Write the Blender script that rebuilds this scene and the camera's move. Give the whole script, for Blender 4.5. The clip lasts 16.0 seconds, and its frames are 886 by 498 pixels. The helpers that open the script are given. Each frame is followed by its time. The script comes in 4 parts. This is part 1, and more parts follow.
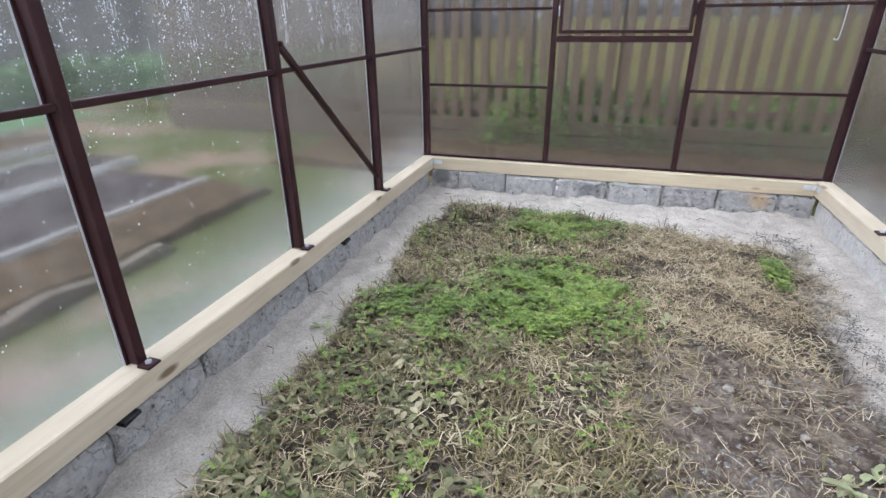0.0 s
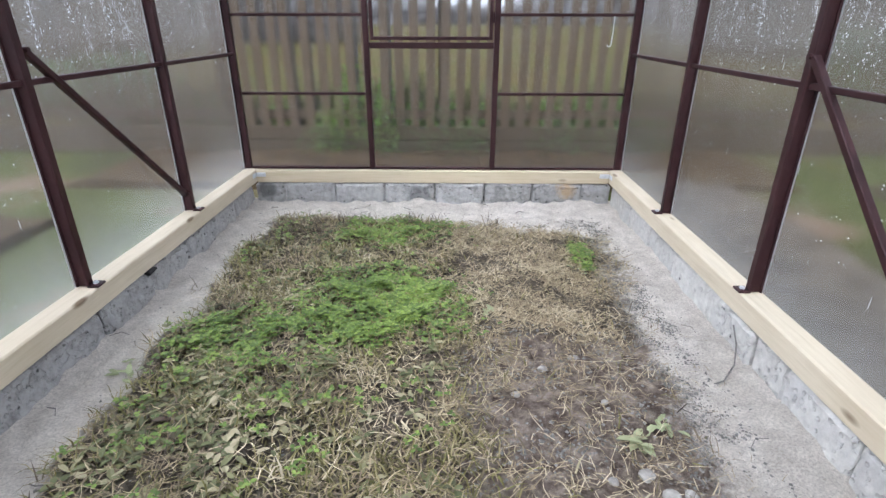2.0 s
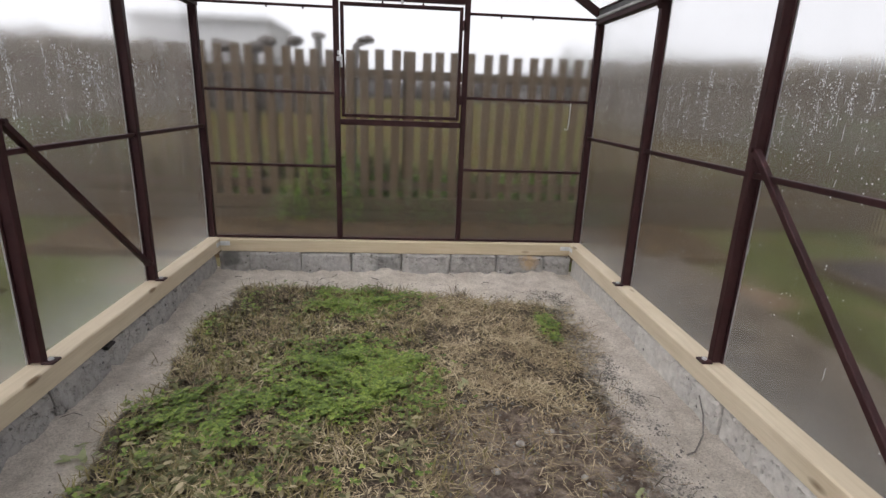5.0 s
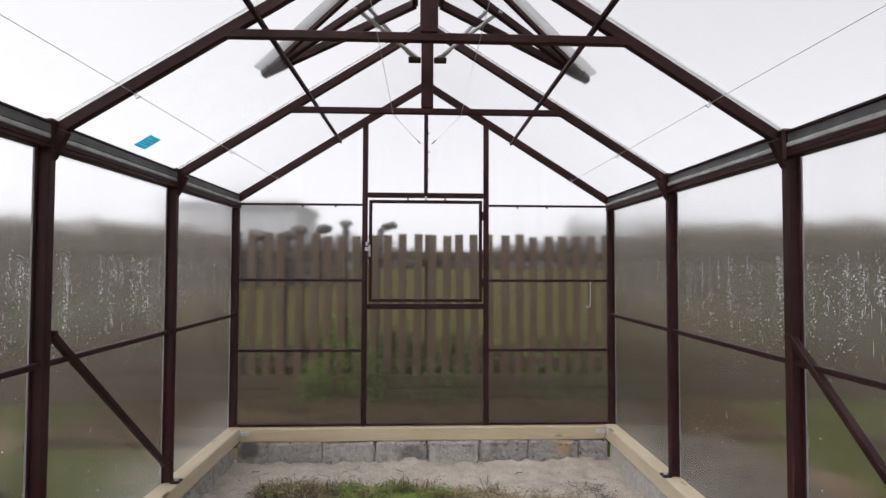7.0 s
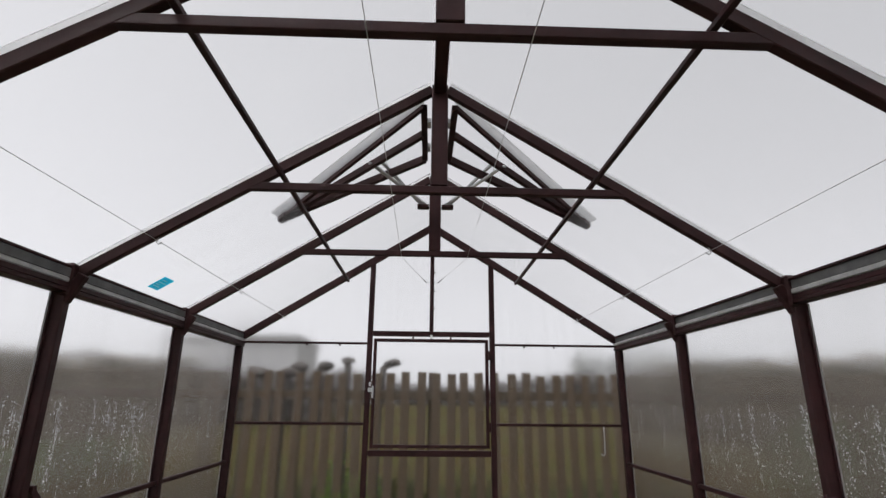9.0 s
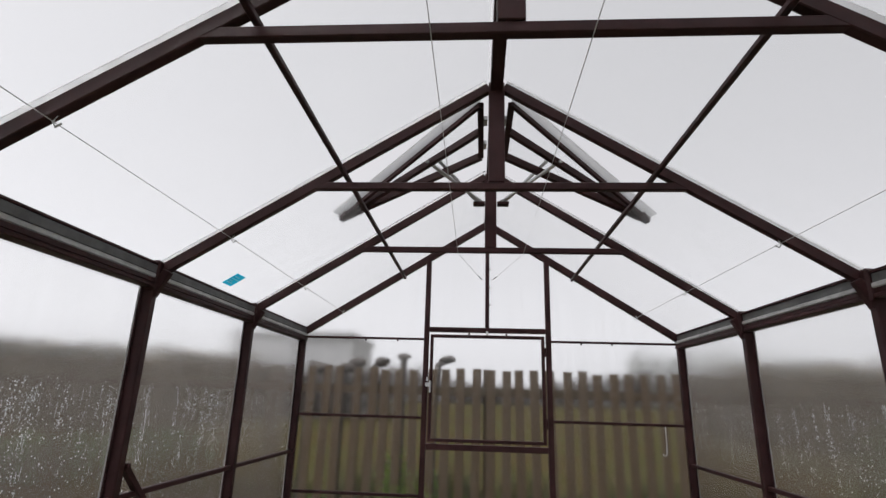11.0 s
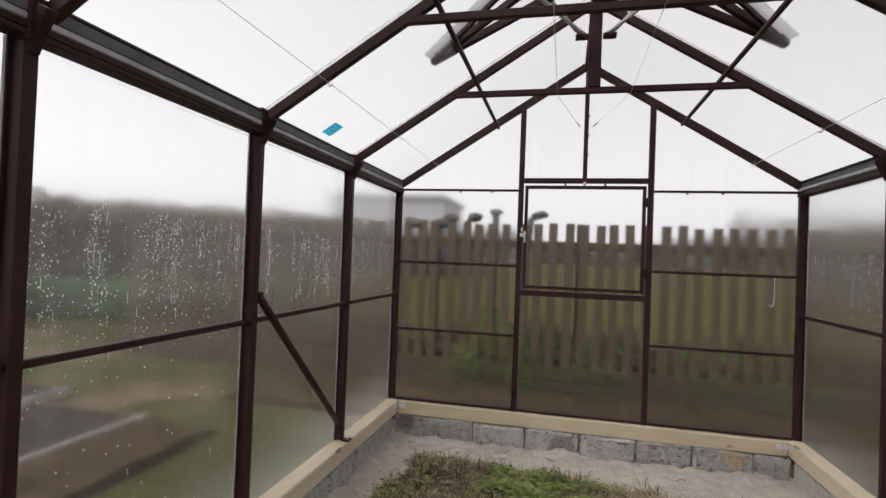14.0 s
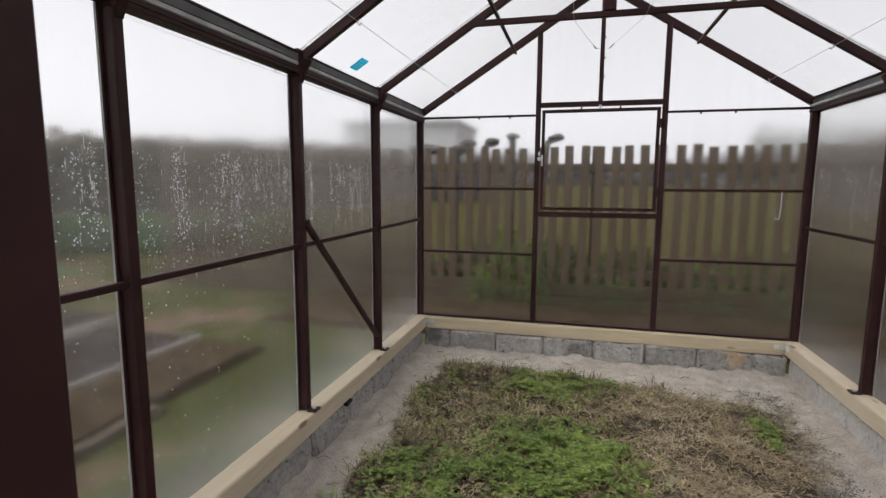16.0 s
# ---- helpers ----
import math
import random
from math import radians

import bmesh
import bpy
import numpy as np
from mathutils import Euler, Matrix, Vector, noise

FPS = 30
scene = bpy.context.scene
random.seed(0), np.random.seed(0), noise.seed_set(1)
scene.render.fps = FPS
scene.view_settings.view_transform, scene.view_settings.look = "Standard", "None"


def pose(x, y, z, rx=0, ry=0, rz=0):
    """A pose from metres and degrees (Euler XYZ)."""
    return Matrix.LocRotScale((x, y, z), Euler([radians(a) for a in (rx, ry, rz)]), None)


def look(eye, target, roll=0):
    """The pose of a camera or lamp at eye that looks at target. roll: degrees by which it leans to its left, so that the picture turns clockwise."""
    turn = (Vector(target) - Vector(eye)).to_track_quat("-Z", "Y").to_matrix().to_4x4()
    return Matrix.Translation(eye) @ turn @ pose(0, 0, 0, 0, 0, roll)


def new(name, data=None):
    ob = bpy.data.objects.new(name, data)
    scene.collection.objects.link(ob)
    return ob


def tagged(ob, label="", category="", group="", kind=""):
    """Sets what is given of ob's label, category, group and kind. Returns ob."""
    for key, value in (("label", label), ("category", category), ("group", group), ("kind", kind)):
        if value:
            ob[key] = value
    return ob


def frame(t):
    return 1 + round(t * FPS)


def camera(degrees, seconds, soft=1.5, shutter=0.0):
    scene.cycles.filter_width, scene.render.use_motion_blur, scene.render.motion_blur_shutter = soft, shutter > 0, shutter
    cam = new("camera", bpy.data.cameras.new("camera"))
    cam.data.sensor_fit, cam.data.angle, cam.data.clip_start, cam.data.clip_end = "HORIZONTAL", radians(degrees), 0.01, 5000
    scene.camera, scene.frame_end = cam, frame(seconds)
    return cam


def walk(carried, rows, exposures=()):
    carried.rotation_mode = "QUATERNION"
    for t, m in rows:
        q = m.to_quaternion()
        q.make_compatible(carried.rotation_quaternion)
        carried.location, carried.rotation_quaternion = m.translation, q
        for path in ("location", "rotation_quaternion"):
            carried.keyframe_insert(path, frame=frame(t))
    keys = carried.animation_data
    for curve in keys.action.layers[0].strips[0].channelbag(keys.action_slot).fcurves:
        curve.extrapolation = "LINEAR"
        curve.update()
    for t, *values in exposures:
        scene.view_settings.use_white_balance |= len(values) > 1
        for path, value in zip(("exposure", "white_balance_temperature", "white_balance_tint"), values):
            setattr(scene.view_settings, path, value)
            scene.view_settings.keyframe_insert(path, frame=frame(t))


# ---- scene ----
cam = camera(81.3, 16.0, soft=1.45)
PATH = [
    (0, (-0.017, -4.105, 1.065), (-0.577, -2.368, 0.247), -0.7),
    (0.5, (0.039, -4.105, 1.095), (-0.406, -2.341, 0.266), 0.0),
    (1, (0.054, -4.067, 1.083), (-0.239, -2.263, 0.269), 0.2),
    (1.5, (0.109, -4.048, 1.061), (-0.067, -2.224, 0.26), 0.2),
    (2, (0.144, -4.029, 1.061), (0.118, -2.196, 0.26), 0.1),
    (2.5, (0.162, -4.013, 1.053), (0.295, -2.184, 0.255), 0.5),
    (3, (0.2, -3.998, 1.028), (0.466, -2.18, 0.237), 1.0),
    (5.3, (0.027, -4.066, 1.131), (0.141, -2.125, 0.665), 2.2),
    (5.5, (0.026, -4.069, 1.149), (0.115, -2.11, 0.755), 2.0),
    (6, (0.018, -4.057, 1.191), (0.075, -2.068, 0.993), 1.1),
    (6.5, (0.005, -4.051, 1.21), (0.072, -2.052, 1.189), 0.4),
    (7, (-0.02, -4.046, 1.234), (0.057, -2.049, 1.298), 0.2),
    (7.5, (-0.028, -4.027, 1.231), (0.048, -2.045, 1.485), 0.1),
    (8, (-0.027, -4.021, 1.256), (0.038, -2.062, 1.652), 0.1),
    (8.5, (-0.03, -4.024, 1.272), (0.038, -2.097, 1.805), 0.2),
    (8.7, (-0.039, -4.035, 1.281), (0.034, -2.115, 1.836), 0.4),
    (10.8, (-0.064, -4.086, 1.246), (-0.186, -2.178, 1.833), 1.7),
    (11, (-0.078, -4.089, 1.253), (-0.213, -2.174, 1.813), 1.7),
    (11.5, (-0.072, -4.093, 1.252), (-0.224, -2.164, 1.759), 1.8),
    (12, (-0.1, -4.103, 1.24), (-0.257, -2.165, 1.708), 2.0),
    (12.5, (-0.094, -4.11, 1.247), (-0.327, -2.173, 1.687), 2.2),
    (13, (-0.103, -4.091, 1.215), (-0.42, -2.151, 1.588), 2.4),
    (13.5, (-0.134, -4.048, 1.208), (-0.499, -2.091, 1.406), 2.4),
    (14, (-0.129, -4.045, 1.166), (-0.588, -2.099, 1.197), 2.2),
    (14.5, (-0.116, -4.067, 1.166), (-0.724, -2.163, 1.082), 2.3),
    (15, (-0.135, -4.098, 1.14), (-0.834, -2.229, 1.013), 2.2),
    (15.5, (-0.098, -4.193, 1.126), (-0.837, -2.344, 0.93), 0.9),
    (16, (-0.132, -4.309, 1.168), (-0.635, -2.39, 0.912), 0.3),
]
walk(cam, [(t, look(eye, target, roll)) for t, eye, target, roll in PATH],
     exposures=[(0, 1.76, 5600, 11), (3.0, 1.80, 5750, 10), (5.3, 0.8, 6550, 13), (6.0, 0.58, 6550, 13), (6.5, 0.64, 6550, 13), (7.0, 0.82, 6550, 13), (7.5, 0.70, 6550, 12), (8.0, 0.56, 6550, 12), (8.5, 0.48, 6550, 12), (12.0, 0.6, 6600, 12), (14.0, 0.7, 6700, 13), (16, 0.68, 6600, 12)])

# ---- world and light ----
world = bpy.data.worlds.new("overcast_sky")
scene.world = world
world.use_nodes = True
wn = world.node_tree.nodes
sky = wn.new("ShaderNodeTexSky")
sky.sky_type = "NISHITA"
sky.sun_disc = False
sky.sun_elevation, sky.sun_rotation = radians(55), radians(-130)
sky.air_density, sky.dust_density = 1.0, 1.5
grey = wn.new("ShaderNodeHueSaturation")
grey.inputs["Saturation"].default_value = 0.0
cool = wn.new("ShaderNodeMix")
cool.data_type, cool.blend_type = "RGBA", "MULTIPLY"
cool.inputs[0].default_value = 1.0
cool.inputs[7].default_value = (0.98, 0.985, 1.03, 1)
world.node_tree.links.new(sky.outputs[0], grey.inputs["Color"])
world.node_tree.links.new(grey.outputs[0], cool.inputs[6])
cloud = wn.new("ShaderNodeMix")
cloud.data_type = "RGBA"
cloud.inputs[0].default_value = 0.62
cloud.inputs[7].default_value = (4.45, 4.5, 4.68, 1)
world.node_tree.links.new(cool.outputs[2], cloud.inputs[6])
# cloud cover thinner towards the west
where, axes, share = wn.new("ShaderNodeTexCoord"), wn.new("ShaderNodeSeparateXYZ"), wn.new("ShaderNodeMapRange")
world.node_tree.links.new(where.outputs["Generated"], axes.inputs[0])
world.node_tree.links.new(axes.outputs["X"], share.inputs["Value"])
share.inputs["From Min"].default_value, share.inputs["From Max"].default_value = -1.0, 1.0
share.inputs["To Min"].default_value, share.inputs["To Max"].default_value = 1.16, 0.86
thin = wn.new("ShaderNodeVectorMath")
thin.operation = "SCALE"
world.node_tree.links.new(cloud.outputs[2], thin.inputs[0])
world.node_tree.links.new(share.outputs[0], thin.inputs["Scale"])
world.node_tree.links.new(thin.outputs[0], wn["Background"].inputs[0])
wn["Background"].inputs[1].default_value = 0.12
sun_data = bpy.data.lights.new("sun", "SUN")
sun_data.energy, sun_data.angle, sun_data.color = 0.7, radians(30), (1.0, 0.985, 0.965)
sun = new("sun", sun_data)
sun.matrix_world = look((-5.0, -6.2, 9.5), (0, -2, 0))


# ---- materials ----
def material(name):
    m = bpy.data.materials.new(name)
    m.use_nodes = True
    return m, m.node_tree.nodes, m.node_tree.links, m.node_tree.nodes["Principled BSDF"]


def coords(nodes, links, scale=(1, 1, 1), kind="Object"):
    tc, mp = nodes.new("ShaderNodeTexCoord"), nodes.new("ShaderNodeMapping")
    links.new(tc.outputs[kind], mp.inputs["Vector"])
    mp.inputs["Scale"].default_value = scale
    return mp.outputs[0]


def noise_tex(nodes, links, vec, scale, detail=4, rough=0.6):
    n = nodes.new("ShaderNodeTexNoise")
    n.inputs["Scale"].default_value, n.inputs["Detail"].default_value, n.inputs["Roughness"].default_value = scale, detail, rough
    links.new(vec, n.inputs["Vector"])
    return n.outputs["Fac"]


def ramp(nodes, links, fac, stops):
    r = nodes.new("ShaderNodeValToRGB")
    while len(r.color_ramp.elements) < len(stops):
        r.color_ramp.elements.new(0.5)
    for e, (p, c) in zip(r.color_ramp.elements, stops):
        e.position, e.color = p, (*c, 1)
    links.new(fac, r.inputs["Fac"])
    return r.outputs["Color"]


def mix(nodes, links, fac, a, b, mode="MIX"):
    m = nodes.new("ShaderNodeMix")
    m.data_type, m.blend_type = "RGBA", mode
    for v, i in ((fac, 0), (a, 6), (b, 7)):
        if isinstance(v, (int, float)):
            m.inputs[i].default_value = v
        elif isinstance(v, tuple):
            m.inputs[i].default_value = (*v, 1)
        else:
            links.new(v, m.inputs[i])
    return m.outputs[2]


def bump(nodes, links, bsdf, height, strength=0.3, dist=0.01):
    b = nodes.new("ShaderNodeBump")
    b.inputs["Strength"].default_value, b.inputs["Distance"].default_value = strength, dist
    links.new(height, b.inputs["Height"])
    links.new(b.outputs[0], bsdf.inputs["Normal"])


def simple(name, c1, c2, scale, rough, metal=0.0, bump_scale=0, strength=0.2, dist=0.004, spread=(0.35, 0.65)):
    m, n, l, b = material(name)
    v = coords(n, l)
    l.new(ramp(n, l, noise_tex(n, l, v, scale), [(spread[0], c1), (spread[1], c2)]), b.inputs["Base Color"])
    b.inputs["Roughness"].default_value, b.inputs["Metallic"].default_value = rough, metal
    if bump_scale:
        bump(n, l, b, noise_tex(n, l, v, bump_scale, 6), strength, dist)
    return m


def timber(name, axis, dark, light, knot, rough=0.75):
    """Sawn wood whose grain runs along the given axis."""
    m, n, l, b = material(name)
    s = [14.0, 14.0, 14.0]
    s[axis] = 0.9
    v = coords(n, l, tuple(s))
    grain = noise_tex(n, l, v, 3.0, 6, 0.65)
    s2 = [70.0, 70.0, 70.0]
    s2[axis] = 3.0
    fine = noise_tex(n, l, coords(n, l, tuple(s2)), 2.0, 3, 0.6)
    col = mix(n, l, fine, ramp(n, l, grain, [(0.3, dark), (0.7, light)]), light)
    s3 = [9.0, 9.0, 9.0]
    s3[axis] = 3.2
    vor = n.new("ShaderNodeTexVoronoi")
    vor.inputs["Scale"].default_value = 1.0
    l.new(coords(n, l, tuple(s3)), vor.inputs["Vector"])
    col = mix(n, l, ramp(n, l, vor.outputs["Distance"], [(0.09, (1, 1, 1)), (0.18, (0, 0, 0))]), col, knot)
    wide = noise_tex(n, l, coords(n, l), 2.3, 3)
    col = mix(n, l, ramp(n, l, wide, [(0.45, (0, 0, 0)), (0.75, (0.35, 0.35, 0.35))]), col, dark)
    l.new(col, b.inputs["Base Color"])
    b.inputs["Roughness"].default_value = rough
    bump(n, l, b, fine, 0.25, 0.002)
    return m


BROWN = simple("brown_powder_coat", (0.034, 0.0125, 0.0135), (0.050, 0.019, 0.020), 9, 0.5, 0.0, 160, 0.06, 0.001)
BROWN.node_tree.nodes["Principled BSDF"].inputs["Specular IOR Level"].default_value = 0.22
STEEL = simple("galvanised_steel", (0.58, 0.59, 0.60), (0.72, 0.73, 0.74), 40, 0.42, 0.35, 90, 0.08, 0.001)
WIRE = simple("white_coated_wire", (0.55, 0.55, 0.56), (0.7, 0.7, 0.7), 60, 0.5)
GREYPROFILE = simple("grey_gutter_metal", (0.10, 0.10, 0.10), (0.16, 0.16, 0.16), 12, 0.5, 0.2)
PALEPROFILE = simple("pale_gutter_metal", (0.40, 0.40, 0.40), (0.56, 0.56, 0.56), 12, 0.45, 0.2)
WHITEINK = simple("white_print", (0.75, 0.8, 0.82), (0.8, 0.84, 0.86), 30, 0.5)
PINE_X = timber("pine_sill_x", 0, (0.43, 0.34, 0.21), (0.62, 0.525, 0.37), (0.2, 0.13, 0.08))
PINE_Y = timber("pine_sill_y", 1, (0.47, 0.375, 0.24), (0.68, 0.585, 0.44), (0.2, 0.13, 0.08))
GREYWOOD_Z = timber("weathered_picket_wood", 2, (0.070, 0.046, 0.026), (0.130, 0.090, 0.054), (0.045, 0.032, 0.021), 0.9)
GREYWOOD_X = timber("weathered_rail_wood", 0, (0.06, 0.042, 0.024), (0.105, 0.075, 0.044), (0.05, 0.04, 0.026), 0.9)
PALEPLANK = timber("pale_bed_plank", 1, (0.27, 0.25, 0.225), (0.42, 0.395, 0.36), (0.16, 0.14, 0.12), 0.8)
ROOFING = simple("far_roof_sheet", (0.5, 0.5, 0.51), (0.6, 0.6, 0.61), 3, 0.7)
PLASTER = simple("far_house_wall", (0.56, 0.56, 0.57), (0.66, 0.66, 0.66), 2, 0.85)
HUSK = simple("dry_flower_husk", (0.10, 0.088, 0.08), (0.17, 0.152, 0.14), 12, 0.9)
STONE = simple("pale_field_stone", (0.22, 0.20, 0.175), (0.38, 0.35, 0.31), 22, 0.85, 0, 60, 0.4, 0.006)


def block_material(name, low, high, pits):
    m, n, l, b = material(name)
    v = coords(n, l)
    info = n.new("ShaderNodeObjectInfo")
    col = ramp(n, l, noise_tex(n, l, v, 22, 6, 0.7), [(0.3, low), (0.7, high)])
    col = mix(n, l, ramp(n, l, noise_tex(n, l, v, 5, 3), [(0.45, (0, 0, 0)), (0.7, (0.6, 0.6, 0.6))]), col, (0.5, 0.49, 0.48))
    tone = ramp(n, l, info.outputs["Random"], [(0.0, (0.80, 0.79, 0.78)), (1.0, (1.08, 1.07, 1.05))])
    col = mix(n, l, 1.0, col, tone, "MULTIPLY")
    vor = n.new("ShaderNodeTexVoronoi")
    vor.inputs["Scale"].default_value = 26
    l.new(v, vor.inputs["Vector"])
    hole = ramp(n, l, vor.outputs["Distance"], [(0.12, (0, 0, 0)), (0.26, (1, 1, 1))])
    bare = ramp(n, l, noise_tex(n, l, v, 17, 3), [(pits, (0, 0, 0)), (pits + 0.06, (1, 1, 1))])
    pit = mix(n, l, 1.0, hole, bare, "ADD")
    col = mix(n, l, pit, (0.13, 0.125, 0.12), col)
    for place, size, tint in (((1.06, -0.09, -0.15), 0.11, (0.48, 0.33, 0.17)), ((-1.31, -0.09, -0.15), 0.13, (0.10, 0.10, 0.095)), ((-0.1, -0.09, -0.2), 0.15, (0.2, 0.195, 0.19))):
        gap = n.new("ShaderNodeVectorMath")
        gap.operation = "DISTANCE"
        gap.inputs[1].default_value = place
        l.new(v, gap.inputs[0])
        wob = n.new("ShaderNodeMath")
        wob.operation = "MULTIPLY_ADD"
        l.new(noise_tex(n, l, v, 20, 5), wob.inputs[0])
        wob.inputs[1].default_value = 0.16
        l.new(gap.outputs["Value"], wob.inputs[2])
        col = mix(n, l, ramp(n, l, wob.outputs[0], [(size, (0.75, 0.75, 0.75)), (size + 0.06, (0, 0, 0))]), col, tint)
    l.new(col, b.inputs["Base Color"])
    b.inputs["Roughness"].default_value = 0.95
    h = n.new("ShaderNodeMath")
    h.operation = "ADD"
    l.new(pit, h.inputs[0])
    l.new(noise_tex(n, l, v, 45, 6, 0.7), h.inputs[1])
    bump(n, l, b, h.outputs[0], 0.9, 0.012)
    return m


BLOCK = block_material("aerated_concrete_block", (0.31, 0.30, 0.285), (0.56, 0.545, 0.52), 0.42)
# Brighter copy for the east course: the light from the west, put into colour.
BLOCK_LIT = block_material("lit_concrete_block", (0.46, 0.44, 0.41), (0.70, 0.675, 0.635), 0.38)


def sheet_material(name, low, high, damp=0.12, mist=0.0, ior=1.18, ribs="", rib=0.03, swell=0.0005, veil=0.03, streak=(3, 3, 0.8)):
    """Twin-wall polycarbonate, misted on the inside: clear plastic with upright ribs that spread light sideways."""
    m, n, l, b = material(name)
    v = coords(n, l)
    b.inputs["Base Color"].default_value = (0.97, 0.98, 0.98, 1)
    b.inputs["Transmission Weight"].default_value = 1.0
    b.inputs["IOR"].default_value = ior
    r = ramp(n, l, noise_tex(n, l, coords(n, l, (1.2, 1.2, 0.5)), 2.2, 5, 0.6), [(0.3, (low, low, low)), (0.7, (high, high, high))])
    l.new(r, b.inputs["Roughness"])
    tr = n.new("ShaderNodeBsdfTranslucent")
    tr.inputs["Color"].default_value = (0.92, 0.93, 0.93, 1)
    mx = n.new("ShaderNodeMixShader")
    haze = ramp(n, l, noise_tex(n, l, coords(n, l, streak), 2.0, 5, 0.6), [(0.35, (0.0, 0.0, 0.0)), (0.8, (veil, veil, veil))])
    sep = n.new("ShaderNodeSeparateXYZ")
    l.new(v, sep.inputs[0])
    foot = ramp(n, l, sep.outputs["Z"], [(0.0, (damp, damp, damp)), (0.3, (0.0, 0.0, 0.0))])
    band = ramp(n, l, sep.outputs["Z"], [(0.55, (0.0, 0.0, 0.0)), (0.95, (mist * 0.5, mist * 0.5, mist * 0.5)), (1.0, (mist, mist, mist))])
    total = mix(n, l, 1.0, mix(n, l, 1.0, haze, foot, "ADD"), band, "ADD")
    if ribs:
        wv = n.new("ShaderNodeTexWave")
        wv.wave_type, wv.bands_direction, wv.wave_profile = "BANDS", ribs, "SIN"
        wv.inputs["Scale"].default_value = 24.0
        l.new(v, wv.inputs["Vector"])
        total = mix(n, l, 1.0, total, ramp(n, l, wv.outputs["Fac"], [(0.72, (0.0, 0.0, 0.0)), (1.0, (rib, rib, rib))]), "ADD")
        bump(n, l, b, wv.outputs["Fac"], 1.0, swell)
    l.new(total, mx.inputs["Fac"])
    l.new(b.outputs[0], mx.inputs[1])
    l.new(tr.outputs[0], mx.inputs[2])
    l.new(mx.outputs[0], n["Material Output"].inputs["Surface"])
    return m


SHEET = sheet_material("misted_polycarbonate", 0.10, 0.15, 0.10, 0.035, ribs="Y", rib=0.045, swell=0.00003, veil=0.034, streak=(8, 8, 0.7))
SHEET_EAST = sheet_material("milky_polycarbonate", 0.11, 0.16, 0.10, 0.075, ribs="Y", swell=0.00008, veil=0.035)
SHEET_ROOF = sheet_material("clear_roof_polycarbonate", 0.12, 0.2, 0.0, 0.0, 1.07, veil=0.045)
SHEET_DRY = sheet_material("clear_polycarbonate", 0.09, 0.13)
SHEET_WET = sheet_material("wet_gable_polycarbonate", 0.115, 0.165, 0.02, 0.008, ribs="X", rib=0.012, swell=0.00012, veil=0.035, streak=(13, 13, 0.6))
SHEET_WINDOW = sheet_material("misted_window_polycarbonate", 0.105, 0.135, 0.0, 0.012, ribs="X", rib=0.012, swell=0.0001, veil=0.02, streak=(13, 13, 0.6))


def frosted_material(name, tint):
    """Opal plastic strip: mostly diffuse transmission."""
    m, n, l, b = material(name)
    b.inputs["Base Color"].default_value = tint
    b.inputs["Roughness"].default_value = 0.5
    tr = n.new("ShaderNodeBsdfTranslucent")
    tr.inputs["Color"].default_value = tint
    mx = n.new("ShaderNodeMixShader")
    l.new(ramp(n, l, noise_tex(n, l, coords(n, l), 30, 4), [(0.3, (0.75, 0.75, 0.75)), (0.7, (0.9, 0.9, 0.9))]), mx.inputs["Fac"])
    l.new(b.outputs[0], mx.inputs[1])
    l.new(tr.outputs[0], mx.inputs[2])
    l.new(mx.outputs[0], n["Material Output"].inputs["Surface"])
    return m


FROSTED = frosted_material("opal_plastic_sheet", (0.80, 0.805, 0.81, 1))
STRIP = frosted_material("grey_joint_strip", (0.62, 0.62, 0.61, 1))
ROOFSTRIP = frosted_material("pale_roof_joint_strip", (0.93, 0.93, 0.93, 1))


def film_material():
    m, n, l, b = material("blue_printed_film")
    b.inputs["Base Color"].default_value = (0.0, 0.28, 0.5, 1)
    tr = n.new("ShaderNodeBsdfTranslucent")
    tr.inputs["Color"].default_value = (0.10, 0.60, 0.72, 1)
    mx = n.new("ShaderNodeMixShader")
    mx.inputs["Fac"].default_value = 0.9
    l.new(b.outputs[0], mx.inputs[1])
    l.new(tr.outputs[0], mx.inputs[2])
    l.new(mx.outputs[0], n["Material Output"].inputs["Surface"])
    return m


BLUE = film_material()


def drop_material():
    m, n, l, b = material("condensed_water")
    b.inputs["Base Color"].default_value = (0.85, 0.86, 0.87, 1)
    b.inputs["Roughness"].default_value = 0.15
    tr = n.new("ShaderNodeBsdfTranslucent")
    tr.inputs["Color"].default_value = (0.98, 0.985, 0.99, 1)
    mx = n.new("ShaderNodeMixShader")
    mx.inputs["Fac"].default_value = 0.6
    l.new(b.outputs[0], mx.inputs[1])
    l.new(tr.outputs[0], mx.inputs[2])
    l.new(mx.outputs[0], n["Material Output"].inputs["Surface"])
    return m


WATER = drop_material()


def blades_material(name, stops, rough=0.6, scale=3.0):
    """Leaf colours: each blade its own, drifting from patch to patch."""
    m, n, l, b = material(name)
    geo = n.new("ShaderNodeNewGeometry")
    mth = n.new("ShaderNodeMath")
    mth.operation = "MULTIPLY_ADD"
    l.new(geo.outputs["Random Per Island"], mth.inputs[0])
    mth.inputs[1].default_value = 0.62
    nz = noise_tex(n, l, coords(n, l), scale, 4)
    sub = n.new("ShaderNodeMath")
    sub.operation = "MULTIPLY_ADD"
    l.new(nz, sub.inputs[0])
    sub.inputs[1].default_value, sub.inputs[2].default_value = 0.9, -0.25
    l.new(sub.outputs[0], mth.inputs[2])
    l.new(ramp(n, l, mth.outputs[0], stops), b.inputs["Base Color"])
    b.inputs["Roughness"].default_value = rough
    return m


